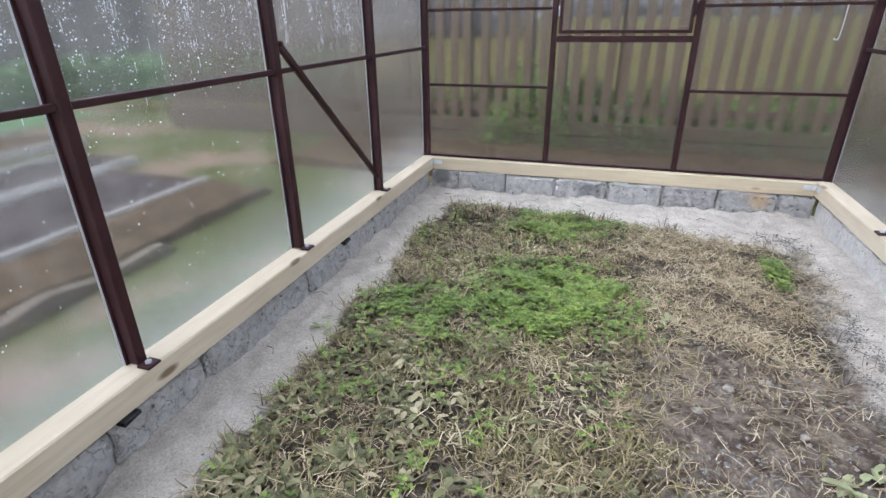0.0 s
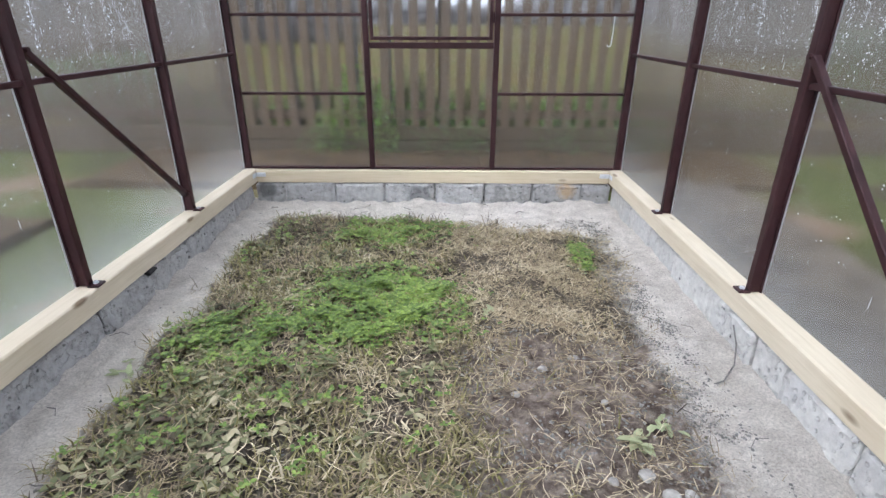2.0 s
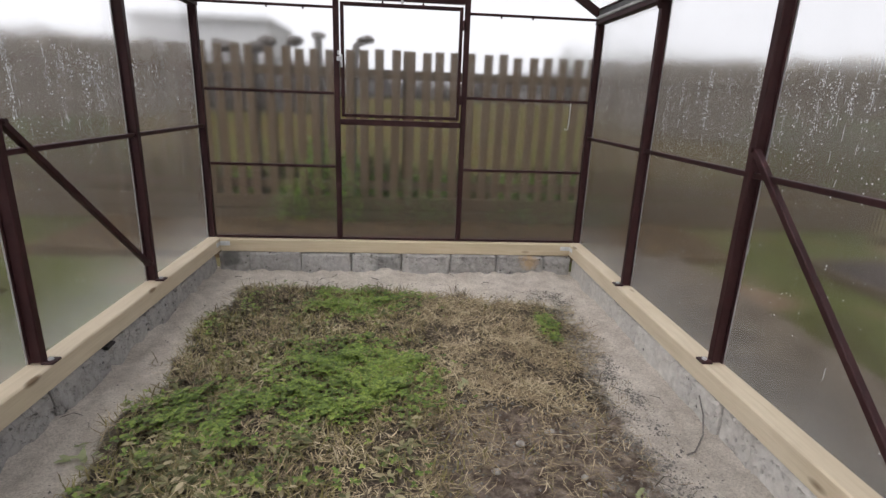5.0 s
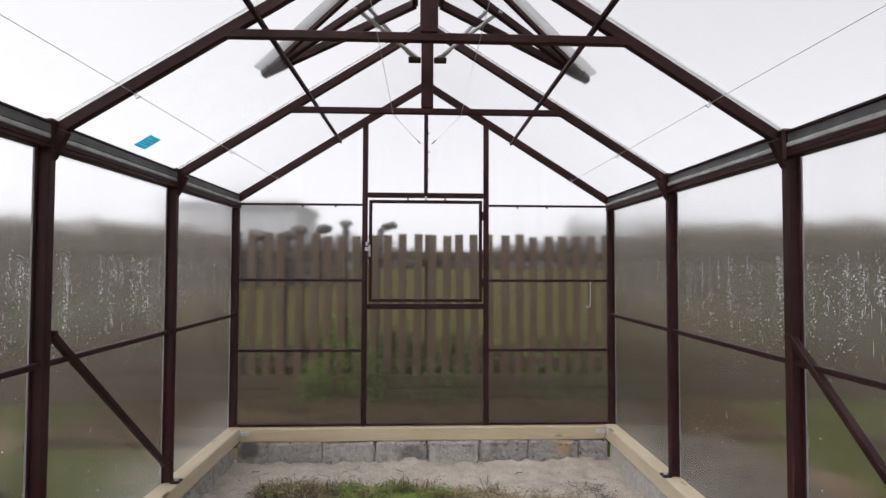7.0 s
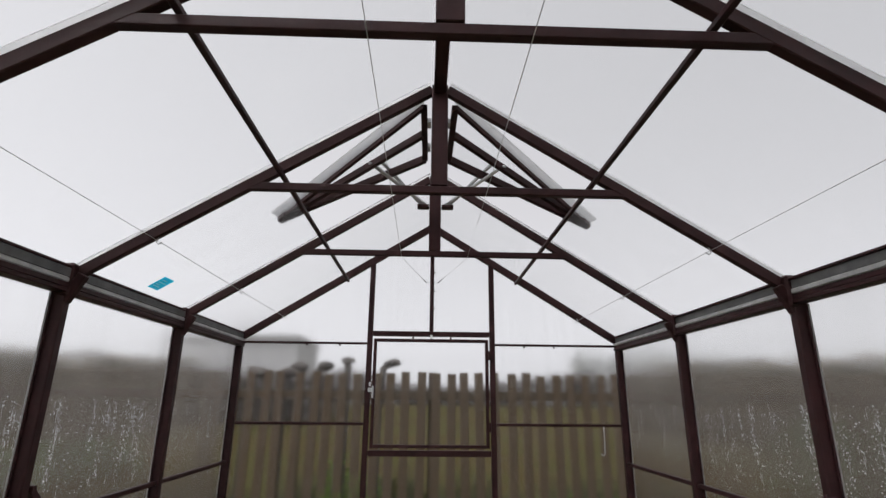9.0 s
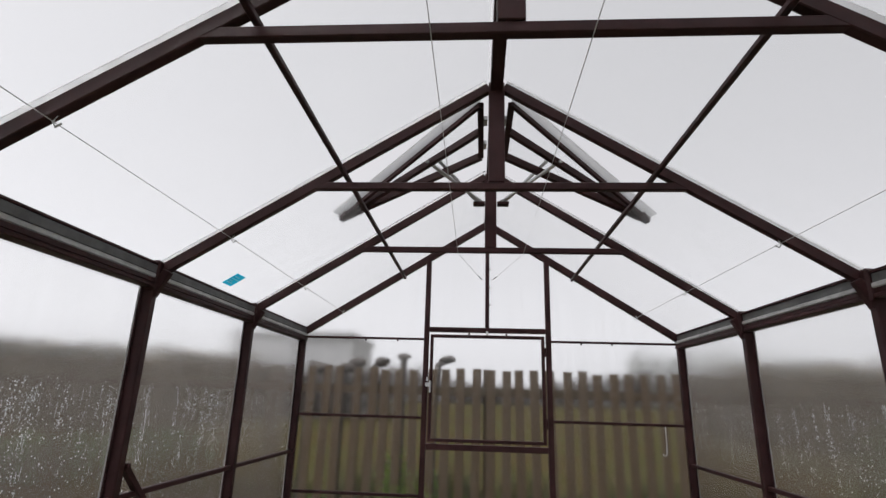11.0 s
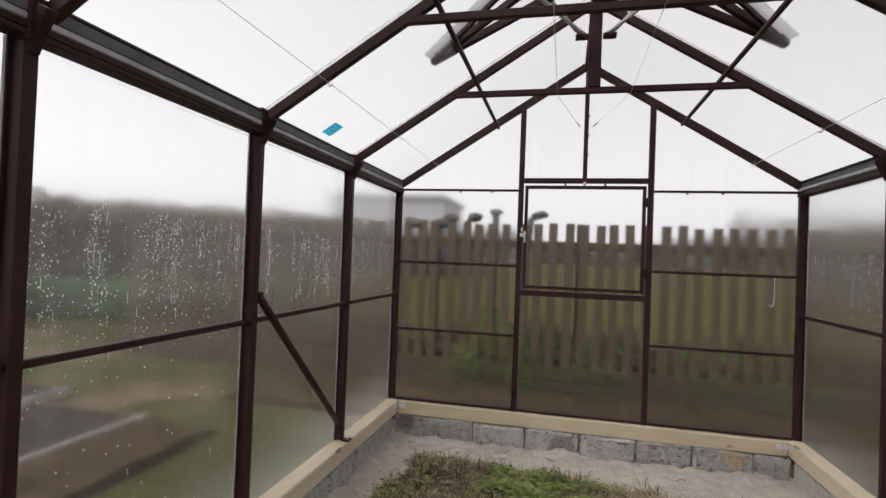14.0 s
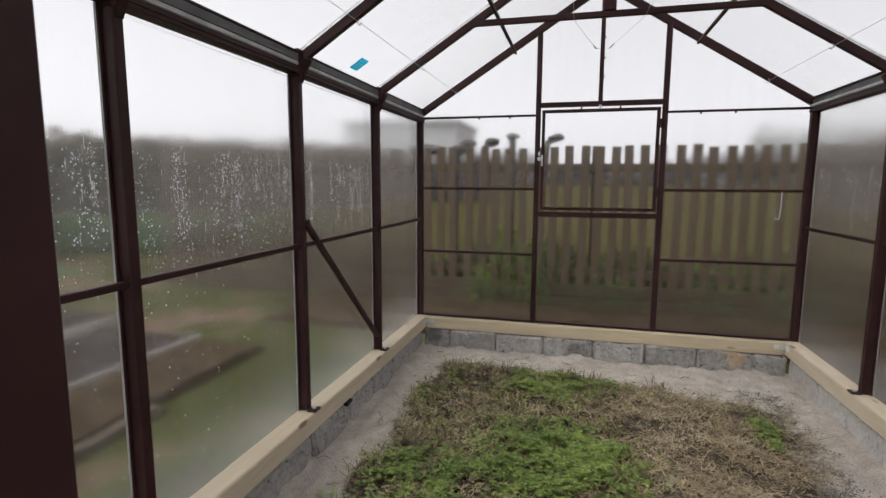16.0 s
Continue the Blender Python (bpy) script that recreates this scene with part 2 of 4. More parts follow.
GRASS = blades_material("mown_grass", [(0.05, (0.045, 0.032, 0.022)), (0.25, (0.20, 0.15, 0.095)), (0.42, (0.12, 0.10, 0.028)), (0.58, (0.18, 0.158, 0.042)), (0.75, (0.30, 0.25, 0.115)), (0.95, (0.52, 0.44, 0.31))])
CLOVER = blades_material("clover_leaves", [(0.1, (0.055, 0.085, 0.014)), (0.5, (0.135, 0.205, 0.030)), (0.9, (0.27, 0.345, 0.065))], 0.5)
WEED = blades_material("broad_weed_leaves", [(0.1, (0.075, 0.046, 0.027)), (0.34, (0.085, 0.095, 0.030)), (0.62, (0.185, 0.18, 0.075)), (0.9, (0.45, 0.375, 0.235))], 0.55)
STRAW = blades_material("dry_straw", [(0.05, (0.075, 0.052, 0.034)), (0.3, (0.25, 0.187, 0.112)), (0.65, (0.435, 0.345, 0.21)), (0.95, (0.68, 0.57, 0.39))], 0.8)
HEDGE = blades_material("hedge_leaves", [(0.1, (0.06, 0.105, 0.032)), (0.5, (0.105, 0.175, 0.052)), (0.9, (0.16, 0.235, 0.08))], 0.7, 0.3)
BROWNHEDGE = blades_material("withered_hedge_leaves", [(0.1, (0.22, 0.19, 0.145)), (0.5, (0.33, 0.285, 0.22)), (0.9, (0.44, 0.385, 0.305))], 0.8, 0.3)
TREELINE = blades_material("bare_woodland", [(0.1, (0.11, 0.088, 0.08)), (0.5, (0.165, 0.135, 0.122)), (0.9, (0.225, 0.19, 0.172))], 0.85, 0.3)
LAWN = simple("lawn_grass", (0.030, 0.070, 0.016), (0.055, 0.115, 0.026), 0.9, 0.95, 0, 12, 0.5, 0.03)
# Paler than the woodland: the haze of distance is put into the leaf colour.
PALETREES = blades_material("haze_tinted_far_trees", [(0.1, (0.40, 0.41, 0.38)), (0.5, (0.47, 0.48, 0.45)), (0.9, (0.54, 0.55, 0.52))], 0.85, 0.3)
TALLGRASS = blades_material("rank_grass", [(0.1, (0.040, 0.030, 0.014)), (0.4, (0.060, 0.066, 0.018)), (0.7, (0.095, 0.105, 0.026)), (0.95, (0.16, 0.125, 0.045))], 0.8, 0.8)


def meadow_material():
    m, n, l, b = material("meadow_grass")
    v = coords(n, l)
    patch = ramp(n, l, noise_tex(n, l, v, 0.38, 5, 0.6), [(0.28, (0.065, 0.046, 0.020)), (0.45, (0.108, 0.082, 0.030)), (0.58, (0.086, 0.084, 0.026)), (0.75, (0.135, 0.102, 0.044))])
    tuft = ramp(n, l, noise_tex(n, l, v, 5.0, 5, 0.7), [(0.3, (0.6, 0.6, 0.6)), (0.7, (1.15, 1.15, 1.1))])
    l.new(mix(n, l, 1.0, patch, tuft, "MULTIPLY"), b.inputs["Base Color"])
    b.inputs["Roughness"].default_value, b.inputs["Specular IOR Level"].default_value = 0.95, 0.05
    bump(n, l, b, noise_tex(n, l, v, 9, 6), 0.6, 0.04)
    return m


MEADOW = meadow_material()
DEAD = blades_material("dead_brown_stalks", [(0.1, (0.05, 0.035, 0.025)), (0.5, (0.13, 0.095, 0.065)), (0.9, (0.24, 0.19, 0.13))], 0.85, 3.0)
LUSH = blades_material("fresh_weed_leaves", [(0.1, (0.10, 0.175, 0.02)), (0.5, (0.16, 0.28, 0.034)), (0.9, (0.22, 0.34, 0.05))], 0.6, 1.0)


def ground_inside():
    m, n, l, b = material("sand_and_soil")
    v = coords(n, l)
    at = n.new("ShaderNodeAttribute")
    at.attribute_name = "soil"
    sand = ramp(n, l, noise_tex(n, l, v, 9, 6, 0.65), [(0.3, (0.52, 0.465, 0.40)), (0.7, (0.75, 0.685, 0.605))])
    grit = ramp(n, l, noise_tex(n, l, v, 110, 4, 0.7), [(0.32, (0.70, 0.69, 0.68)), (0.6, (1.08, 1.08, 1.08))])
    sand = mix(n, l, 1.0, sand, grit, "MULTIPLY")
    soil = ramp(n, l, noise_tex(n, l, v, 14, 7, 0.7), [(0.32, (0.065, 0.047, 0.037)), (0.5, (0.185, 0.143, 0.115)), (0.7, (0.37, 0.31, 0.26))])
    turf = n.new("ShaderNodeAttribute")
    turf.attribute_name = "turf"
    # Dark humus; its colour also holds the shade in gaps between grass clumps.
    shaded_humus = ramp(n, l, noise_tex(n, l, v, 30, 6, 0.7), [(0.3, (0.05, 0.04, 0.03)), (0.7, (0.17, 0.142, 0.11))])
    soil = mix(n, l, turf.outputs["Fac"], soil, shaded_humus)
    br = n.new("ShaderNodeMath")
    br.operation = "MULTIPLY_ADD"
    l.new(noise_tex(n, l, v, 24, 6, 0.7), br.inputs[0])
    br.inputs[1].default_value = 1.0
    l.new(at.outputs["Fac"], br.inputs[2])
    fac = ramp(n, l, br.outputs[0], [(0.66, (0, 0, 0)), (1.14, (1, 1, 1))])
    l.new(mix(n, l, fac, sand, soil), b.inputs["Base Color"])
    b.inputs["Roughness"].default_value = 0.97
    bump(n, l, b, noise_tex(n, l, v, 38, 9, 0.78), 1.0, 0.022)
    return m


GROUND_IN = ground_inside()
PALELEAF = blades_material("pale_weed_leaves", [(0.1, (0.16, 0.185, 0.085)), (0.5, (0.26, 0.285, 0.14)), (0.9, (0.42, 0.41, 0.23))], 0.5)


def ground_outside():
    m, n, l, b = material("garden_ground")
    v = coords(n, l)
    g = ramp(n, l, noise_tex(n, l, v, 1.1, 6, 0.6), [(0.3, (0.06, 0.055, 0.023)), (0.55, (0.075, 0.083, 0.027)), (0.75, (0.105, 0.094, 0.044))])
    s = ramp(n, l, noise_tex(n, l, v, 3, 6), [(0.3, (0.13, 0.09, 0.06)), (0.7, (0.2, 0.145, 0.1))])
    l.new(mix(n, l, ramp(n, l, noise_tex(n, l, v, 0.55, 4), [(0.52, (0, 0, 0)), (0.62, (1, 1, 1))]), g, s), b.inputs["Base Color"])
    b.inputs["Roughness"].default_value = 0.95
    bump(n, l, b, noise_tex(n, l, v, 14, 6), 0.7, 0.03)
    return m


GROUND_OUT = ground_outside()
CRUMB = simple("grey_soil_crumb", (0.12, 0.108, 0.096), (0.27, 0.25, 0.225), 40, 0.95)
GREYSOIL = simple("grey_bed_soil", (0.045, 0.036, 0.032), (0.082, 0.068, 0.061), 5, 0.97, 0, 25, 0.8, 0.03)
PALESOIL = simple("pale_trodden_earth", (0.105, 0.085, 0.064), (0.17, 0.14, 0.108), 4, 0.97, 0, 25, 0.6, 0.02)
SOIL = simple("dug_bed_soil", (0.055, 0.038, 0.021), (0.1, 0.07, 0.041), 6, 0.97, 0, 25, 0.8, 0.03)
for earth in (GREYSOIL, PALESOIL, SOIL, GROUND_OUT, GROUND_IN):
    earth.node_tree.nodes["Principled BSDF"].inputs["Specular IOR Level"].default_value = 0.05


# ---- builders ----
def thing(name, label, category, group="", kind="", at=(0, 0, 0)):
    ob = new(name)
    ob.location = at
    return tagged(ob, label, category, group, kind)


def part(name, bm, mat, parent=None, label=""):
    me = bpy.data.meshes.new(name)
    bm.normal_update()
    bm.to_mesh(me)
    bm.free()
    me.materials.append(mat)
    ob = new(name, me)
    if parent:
        ob.parent = parent
        ob.matrix_parent_inverse = Matrix.Translation(-Vector(parent.location))
    return tagged(ob, label)


def add_box(bm, lo, hi, bevel=0.0):
    c = [(a + b) / 2 for a, b in zip(lo, hi)]
    d = [abs(b - a) for a, b in zip(lo, hi)]
    made = bmesh.ops.create_cube(bm, size=1.0, matrix=Matrix.LocRotScale(c, None, d))
    if bevel:
        edges = {e for v in made["verts"] for e in v.link_edges}
        bmesh.ops.bevel(bm, geom=list(edges), offset=bevel, segments=1, affect="EDGES")


def add_bar(bm, p, q, w, h, up=(0, 0, 1), bevel=0.003):
    """A rectangular bar from p to q, h along up and w across it."""
    p, q = Vector(p), Vector(q)
    d = (q - p).normalized()
    side = d.cross(Vector(up)).normalized()
    top = side.cross(d)
    m = Matrix((side, d, top)).transposed().to_4x4()
    m.translation = (p + q) / 2
    made = bmesh.ops.create_cube(bm, size=1.0, matrix=m @ Matrix.Diagonal((w, (q - p).length, h, 1)))
    if bevel:
        edges = {e for v in made["verts"] for e in v.link_edges}
        bmesh.ops.bevel(bm, geom=list(edges), offset=bevel, segments=1, affect="EDGES")


def box(name, lo, hi, mat, parent=None, label="", bevel=0.003):
    bm = bmesh.new()
    add_box(bm, lo, hi, bevel)
    return part(name, bm, mat, parent, label)


def bar(name, p, q, w, h, mat, parent=None, label="", up=(0, 0, 1), bevel=0.003):
    bm = bmesh.new()
    add_bar(bm, p, q, w, h, up, bevel)
    return part(name, bm, mat, parent, label)


def add_rod(bm, pts, r, sides=6):
    pts = [Vector(p) for p in pts]
    rings = []
    for i, p in enumerate(pts):
        d = (pts[min(i + 1, len(pts) - 1)] - pts[max(i - 1, 0)]).normalized()
        a = d.orthogonal().normalized()
        b = d.cross(a)
        rings.append([bm.verts.new(p + r * (math.cos(k * math.tau / sides) * a + math.sin(k * math.tau / sides) * b)) for k in range(sides)])
    for ra, rb in zip(rings, rings[1:]):
        best = min(range(sides), key=lambda s: (ra[0].co - rb[s].co).length)
        for k in range(sides):
            bm.faces.new((ra[k], ra[(k + 1) % sides], rb[(k + 1 + best) % sides], rb[(k + best) % sides]))
    bm.faces.new(rings[0][::-1])
    bm.faces.new(rings[-1])


def rod(name, pts, r, mat, parent=None, label="", sides=6):
    bm = bmesh.new()
    add_rod(bm, pts, r, sides)
    return part(name, bm, mat, parent, label)


def soup(name, verts, faces, mat, parent=None):
    me = bpy.data.meshes.new(name)
    me.from_pydata(verts, [], faces)
    me.update()
    me.materials.append(mat)
    ob = new(name, me)
    ob.parent = parent
    return ob


# ---- plan ----
W = 1.47            # half width to the post line
BACK, FRONT = 0.0, -4.08
BAYS = [-1.025, -2.03, -3.04]
TRUSSES = [-1.015, -2.005, -2.995]
EAVE, RISE = 1.70, 0.63
GROUND = -0.25
TILT = math.atan(RISE)


def roof_z(x):
    return EAVE + RISE * (W - abs(x))


# ---- ground ----
def soil_amount(x, y):
    """1 in the weedy middle, 0 on the sand along the walls."""
    right = np.interp(y, [-4.1, -2.8, -2.2, -1.5, -0.9], [1.0, 0.96, 0.95, 1.0, 1.08])
    far = np.interp(x, [-1.1, -0.5, 0.4, 1.1], [-0.50, -0.56, -0.66, -0.86])
    w = 0.09 * noise.noise((x * 4, y * 4, 0)) + 0.05 * noise.noise((x * 11, y * 11, 3))
    d = min(x + 1.09, (right - x) * 0.45, far - y) + w * (0.5 if x > 0.7 else 1.0)
    return max(0.0, min(1.0, 0.5 + d / 0.16))


def green_edge(y):
    return np.interp(y, [-4.1, -2.86, -2.14, -1.74, -1.04, -0.65], [0.25, 0.18, 0.16, 0.12, 0.0, -0.16])


def build_inside_ground():
    xs, ys = np.arange(-1.46, 1.461, 0.02), np.arange(-4.3, -0.02, 0.02)
    verts, amounts = [], []
    for y in ys:
        for x in xs:
            s = soil_amount(x, y)
            edge = max(0.0, 1 - min(1.38 - abs(x), -0.09 - y) / 0.22)
            z = GROUND + 0.020 * noise.noise((x * 2.3, y * 2.3, 7)) + 0.021 * noise.noise((x * 8, y * 8, 1)) + 0.016 * noise.noise((x * 19, y * 19, 5))
            z += 0.022 * edge * (0.3 + noise.noise((x * 3, y * 3, 2))) + 0.022 * s
            verts.append((x, y, z))
            amounts.append(s)
    n = len(xs)
    faces = [(j * n + i, j * n + i + 1, (j + 1) * n + i + 1, (j + 1) * n + i) for j in range(len(ys) - 1) for i in range(n - 1)]
    ob = soup("floor", verts, faces, GROUND_IN)
    ob.data.attributes.new("soil", "FLOAT", "POINT").data.foreach_set("value", amounts)
    turf = [max(0.0, min(1.0, 0.5 + (max(green_edge(y), 1.2 if y > -2.05 else -9) + 0.1 * noise.noise((x * 5, y * 5, 9)) - x) / 0.3)) for x, y, z in verts]
    ob.data.attributes.new("turf", "FLOAT", "POINT").data.foreach_set("value", turf)
    ob.data.shade_smooth()
    tagged(ob, "pale trodden sand round a dark weedy soil patch", "floor", kind="structure")


build_inside_ground()
bm = bmesh.new()
bmesh.ops.create_grid(bm, x_segments=40, y_segments=40, size=400)
for v in bm.verts:
    v.co.z = -0.34
tagged(part("ground", bm, GROUND_OUT), "patchy green and brown garden ground", "ground", kind="structure")


# ---- foundation and sills ----
def foundation(name, start, step, lengths, thick, label, rough=0.006, mat=None):
    """A course of blocks from start along step; thick is the way into the wall."""
    top = thing(name, label, "wall", kind="structure")
    at = 0.0
    p, d, t = Vector(start), Vector(step), Vector(thick)
    rnd = random.Random(name)
    for ln in lengths:
        off = t.normalized() * rnd.uniform(-0.012, 0.012)
        a, b = p + d * (at + 0.003) + off, p + d * (at + ln - 0.003) + t + off
        bm = bmesh.new()
        lo = [min(a[i], b[i]) for i in range(3)]
        hi = [max(a[i], b[i]) for i in range(3)]
        lo[2], hi[2] = -0.40, -0.104 + rnd.uniform(-0.004, 0.002)
        add_box(bm, lo, hi, 0.008 + rough)
        bmesh.ops.subdivide_edges(bm, edges=[e for e in bm.edges if e.calc_length() > 0.1], cuts=5, use_grid_fill=True)
        for v in bm.verts:
            v.co += rough * noise.noise_vector(v.co * 14) + 1.6 * rough * noise.noise_vector(v.co * 4)
        part("concrete_block", bm, mat or BLOCK, top)
        at += ln
    return top


foundation("foundation_north", (-1.405, -0.088, 0), (1, 0, 0), [0.23, 0.398, 0.401, 0.395, 0.393, 0.381, 0.384, 0.235], (0, 0.19, 0), "grey aerated concrete blocks under the far sill")
foundation("foundation_west", (-1.400, -0.09, 0), (0, -1, 0), [0.39, 0.39, 0.39, 0.40, 0.40, 0.76, 0.42, 0.39, 0.39], (-0.19, 0, 0), "rough grey concrete blocks half buried in sand", 0.013)
foundation("foundation_east", (1.402, -0.09, 0), (0, -1, 0), [0.50, 0.40, 0.39, 0.46, 0.38, 0.22, 0.37, 0.40, 0.40, 0.39], (0.19, 0, 0), "sandy concrete blocks in a lit tone, half buried in sand", 0.006, BLOCK_LIT)
foundation("foundation_south", (-1.32, -4.06, 0), (1, 0, 0), [0.39, 0.39, 0.39, 0.39, 0.39, 0.39, 0.30], (0, -0.19, 0), "grey concrete blocks under the doorway sill")


def sill(name, lo, hi, mat, label):
    bm = bmesh.new()
    add_box(bm, lo, hi, 0.006)
    bmesh.ops.subdivide_edges(bm, edges=[e for e in bm.edges if e.calc_length() > 1.0], cuts=24)
    for v in bm.verts:
        v.co += 0.0025 * noise.noise_vector(v.co * 2.5)
    return tagged(part(name, bm, mat), label, "timber beam", "sill beams")


sill("sill_beam", (-1.391, -0.075, -0.1), (1.391, 0.002, 0.0), PINE_X, "pale planed pine beam on grey concrete blocks")
sill("sill_beam", (-1.500, -4.13, -0.1), (-1.394, 0.0, 0.001), PINE_Y, "pale planed pine beam with knots on blocks")
sill("sill_beam", (1.394, -4.13, -0.1), (1.500, 0.0, 0.001), PINE_Y, "pale planed pine beam with knots on blocks")
sill("sill_beam", (-1.362, -4.16, -0.1), (1.362, -4.05, -0.002), PINE_X, "pale pine beam across the open doorway")


def corner_bracket(sx, at):
    top = thing("corner_bracket", "small zinc corner bracket screwed to pine beams", "bracket", "corner brackets", at=(sx * at, -0.08, -0.03))
    box("plate", (sx * (at + 0.01), -0.081, -0.052), (sx * (at - 0.065), -0.077, -0.018), STEEL, top, bevel=0.001)
    box("plate", (sx * (at + 0.014), -0.081, -0.052), (sx * (at + 0.01), -0.15, -0.018), STEEL, top, bevel=0.001)
    for k in (at - 0.045, at - 0.015):
        bm = bmesh.new()
        bmesh.ops.create_cone(bm, cap_ends=True, segments=8, radius1=0.007, radius2=0.005, depth=0.006, matrix=pose(sx * k, -0.084, -0.035, 90))
        part("screw", bm, STEEL, top)


corner_bracket(-1, 1.379)
corner_bracket(1, 1.379)


SHIM = simple("black_plastic_shim", (0.01, 0.01, 0.011), (0.018, 0.018, 0.02), 30, 0.5)
for y in (-1.66, -3.17):
    bm = bmesh.new()
    add_box(bm, (-1.42, y - 0.035, -0.122), (-1.380, y + 0.035, -0.101), 0.003)
    for v in bm.verts:
        if v.co.y > y:
            v.co.z = max(v.co.z, -0.112)
    tagged(part("shim", bm, SHIM), "black plastic wedge under the pine sill beam", "shim", "shims")

# ---- frame: side walls ----
def post(wall, sx, y, corner=False):
    bm = bmesh.new()
    x = sx * (W - 0.012)
    add_box(bm, (x - 0.023, y - 0.019, 0.004), (x + 0.023, y + 0.019, EAVE + 0.03), 0.004)
    add_box(bm, (x + sx * 0.018, y - 0.029, 0.004), (x + sx * 0.0245, y + 0.029, EAVE + 0.03), 0.001)
    p = part("post", bm, BROWN, wall)
    if not corner:
        foot = box("foot_plate", (x - sx * 0.022, y - 0.028, 0.001), (x - sx * 0.072, y + 0.028, 0.012), BROWN, p, bevel=0.002)
        bm = bmesh.new()
        bmesh.ops.create_cone(bm, cap_ends=True, segments=6, radius1=0.012, radius2=0.011, depth=0.008, matrix=pose(x - sx * 0.047, y, 0.016))
        part("bolt", bm, PALEPROFILE, p)
    return p


def side_wall(sx, name, label):
    wall = thing(name, label, "wall", kind="structure")
    for y in (BACK - 0.02, *BAYS, FRONT + 0.02):
        post(wall, sx, y, y in (BACK - 0.02, FRONT + 0.02))
        xs = sx * (W + 0.015)
        box("joint_strip", (xs - 0.001, y - 0.033, 0.006), (xs + 0.001, y + 0.033, EAVE - 0.03), STRIP, wall, "pale plastic joint strip", bevel=0)
    edges = [BACK - 0.02, *BAYS, FRONT + 0.02]
    x = sx * (W - 0.012)
    for a, b in zip(edges, edges[1:]):
        box("rail", (x - 0.012, b + 0.020, 0.842), (x + 0.012, a - 0.020, 0.865), BROWN, wall)
        xp = sx * (W + 0.022)
        box("pane", (xp - 0.004, b + 0.012, -0.004), (xp + 0.004, a - 0.012, EAVE + 0.03), SHEET if sx < 0 else SHEET_EAST, wall, bevel=0.0)
    # eaves rail: three folded bands
    bm = bmesh.new()
    add_box(bm, (x - 0.030, FRONT, EAVE - 0.028), (x + 0.03, BACK, EAVE - 0.012), 0.003)
    add_box(bm, (x - 0.026, FRONT, EAVE - 0.0118), (x + 0.03, BACK, EAVE + 0.009), 0.003)
    add_box(bm, (x - 0.034, FRONT, EAVE + 0.066), (x + 0.03, BACK, EAVE + 0.077), 0.002)
    eave = part("eaves_rail", bm, BROWN, wall)
    box("gutter_lip", (x - 0.030, FRONT + 0.002, EAVE + 0.0095), (x + 0.028, BACK - 0.002, EAVE + 0.030), PALEPROFILE, eave, "pale grey metal lip", bevel=0.004)
    box("gutter_strip", (x - 0.024, FRONT + 0.002, EAVE + 0.0305), (x + 0.028, BACK - 0.002, EAVE + 0.0655), GREYPROFILE, eave, "dark grey metal strip", bevel=0.002)
    for y in BAYS:
        bm = bmesh.new()
        add_box(bm, (x - 0.042, y - 0.024, EAVE - 0.045), (x + 0.035, y + 0.024, EAVE + 0.09), 0.010)
        add_bar(bm, (x - sx * 0.012, y, EAVE - 0.062), (x - sx * 0.066, y, EAVE + 0.045), 0.036, 0.030, (0, 1, 0))
        part("gusset", bm, BROWN, wall)
    return wall


west = side_wall(-1, "wall_west", "misted clear plastic sheets in a dark brown steel frame")
east = side_wall(1, "wall_east", "misted clear plastic sheets in a dark brown steel frame")


def brace(wall, sx, p, q):
    x = sx * (W - 0.02)
    b = bar("brace", (x, *p), (x, *q), 0.028, 0.028, BROWN, wall, "diagonal steel strut")
    bm = bmesh.new()
    for y, z in (p, q):
        bmesh.ops.create_cone(bm, cap_ends=True, segments=6, radius1=0.011, radius2=0.011, depth=0.05, matrix=pose(x, y, z, 0, 90, 0))
    part("bolt", bm, BROWN, b)


brace(west, -1, (-2.0, 0.97), (-1.07, 0.115))
brace(east, 1, (-2.035, 0.955), (-3.01, 0.045))


# ---- frame: gable walls ----
def gable_frame(wall, y):
    for sx in (-1, 1):
        n = Vector((sx * math.sin(TILT), 0, math.cos(TILT)))
        p, q = Vector((sx * W, y, EAVE)) + 0.026 * n, Vector((0, y, EAVE + RISE * W)) + 0.026 * n
        bar("rafter", p, q, 0.042, 0.052, BROWN, wall, up=n)


def gable_pane(wall, y, x0, x1, z0, tops):
    """A sheet between x0 and x1 from z0 up to the heights given at both sides."""
    bm = bmesh.new()
    lower = [(x0, z0), (x1, z0), (x1, tops[1]), (x0, tops[0])]
    a = [bm.verts.new((x, y, z)) for x, z in lower]
    b = [bm.verts.new((x, y + 0.008, z)) for x, z in lower]
    bm.faces.new(a)
    bm.faces.new(b[::-1])
    for i in range(4):
        bm.faces.new((a[i], b[i], b[(i + 1) % 4], a[(i + 1) % 4]))
    bmesh.ops.recalc_face_normals(bm, faces=bm.faces)
    part("pane", bm, SHEET_WET, wall)


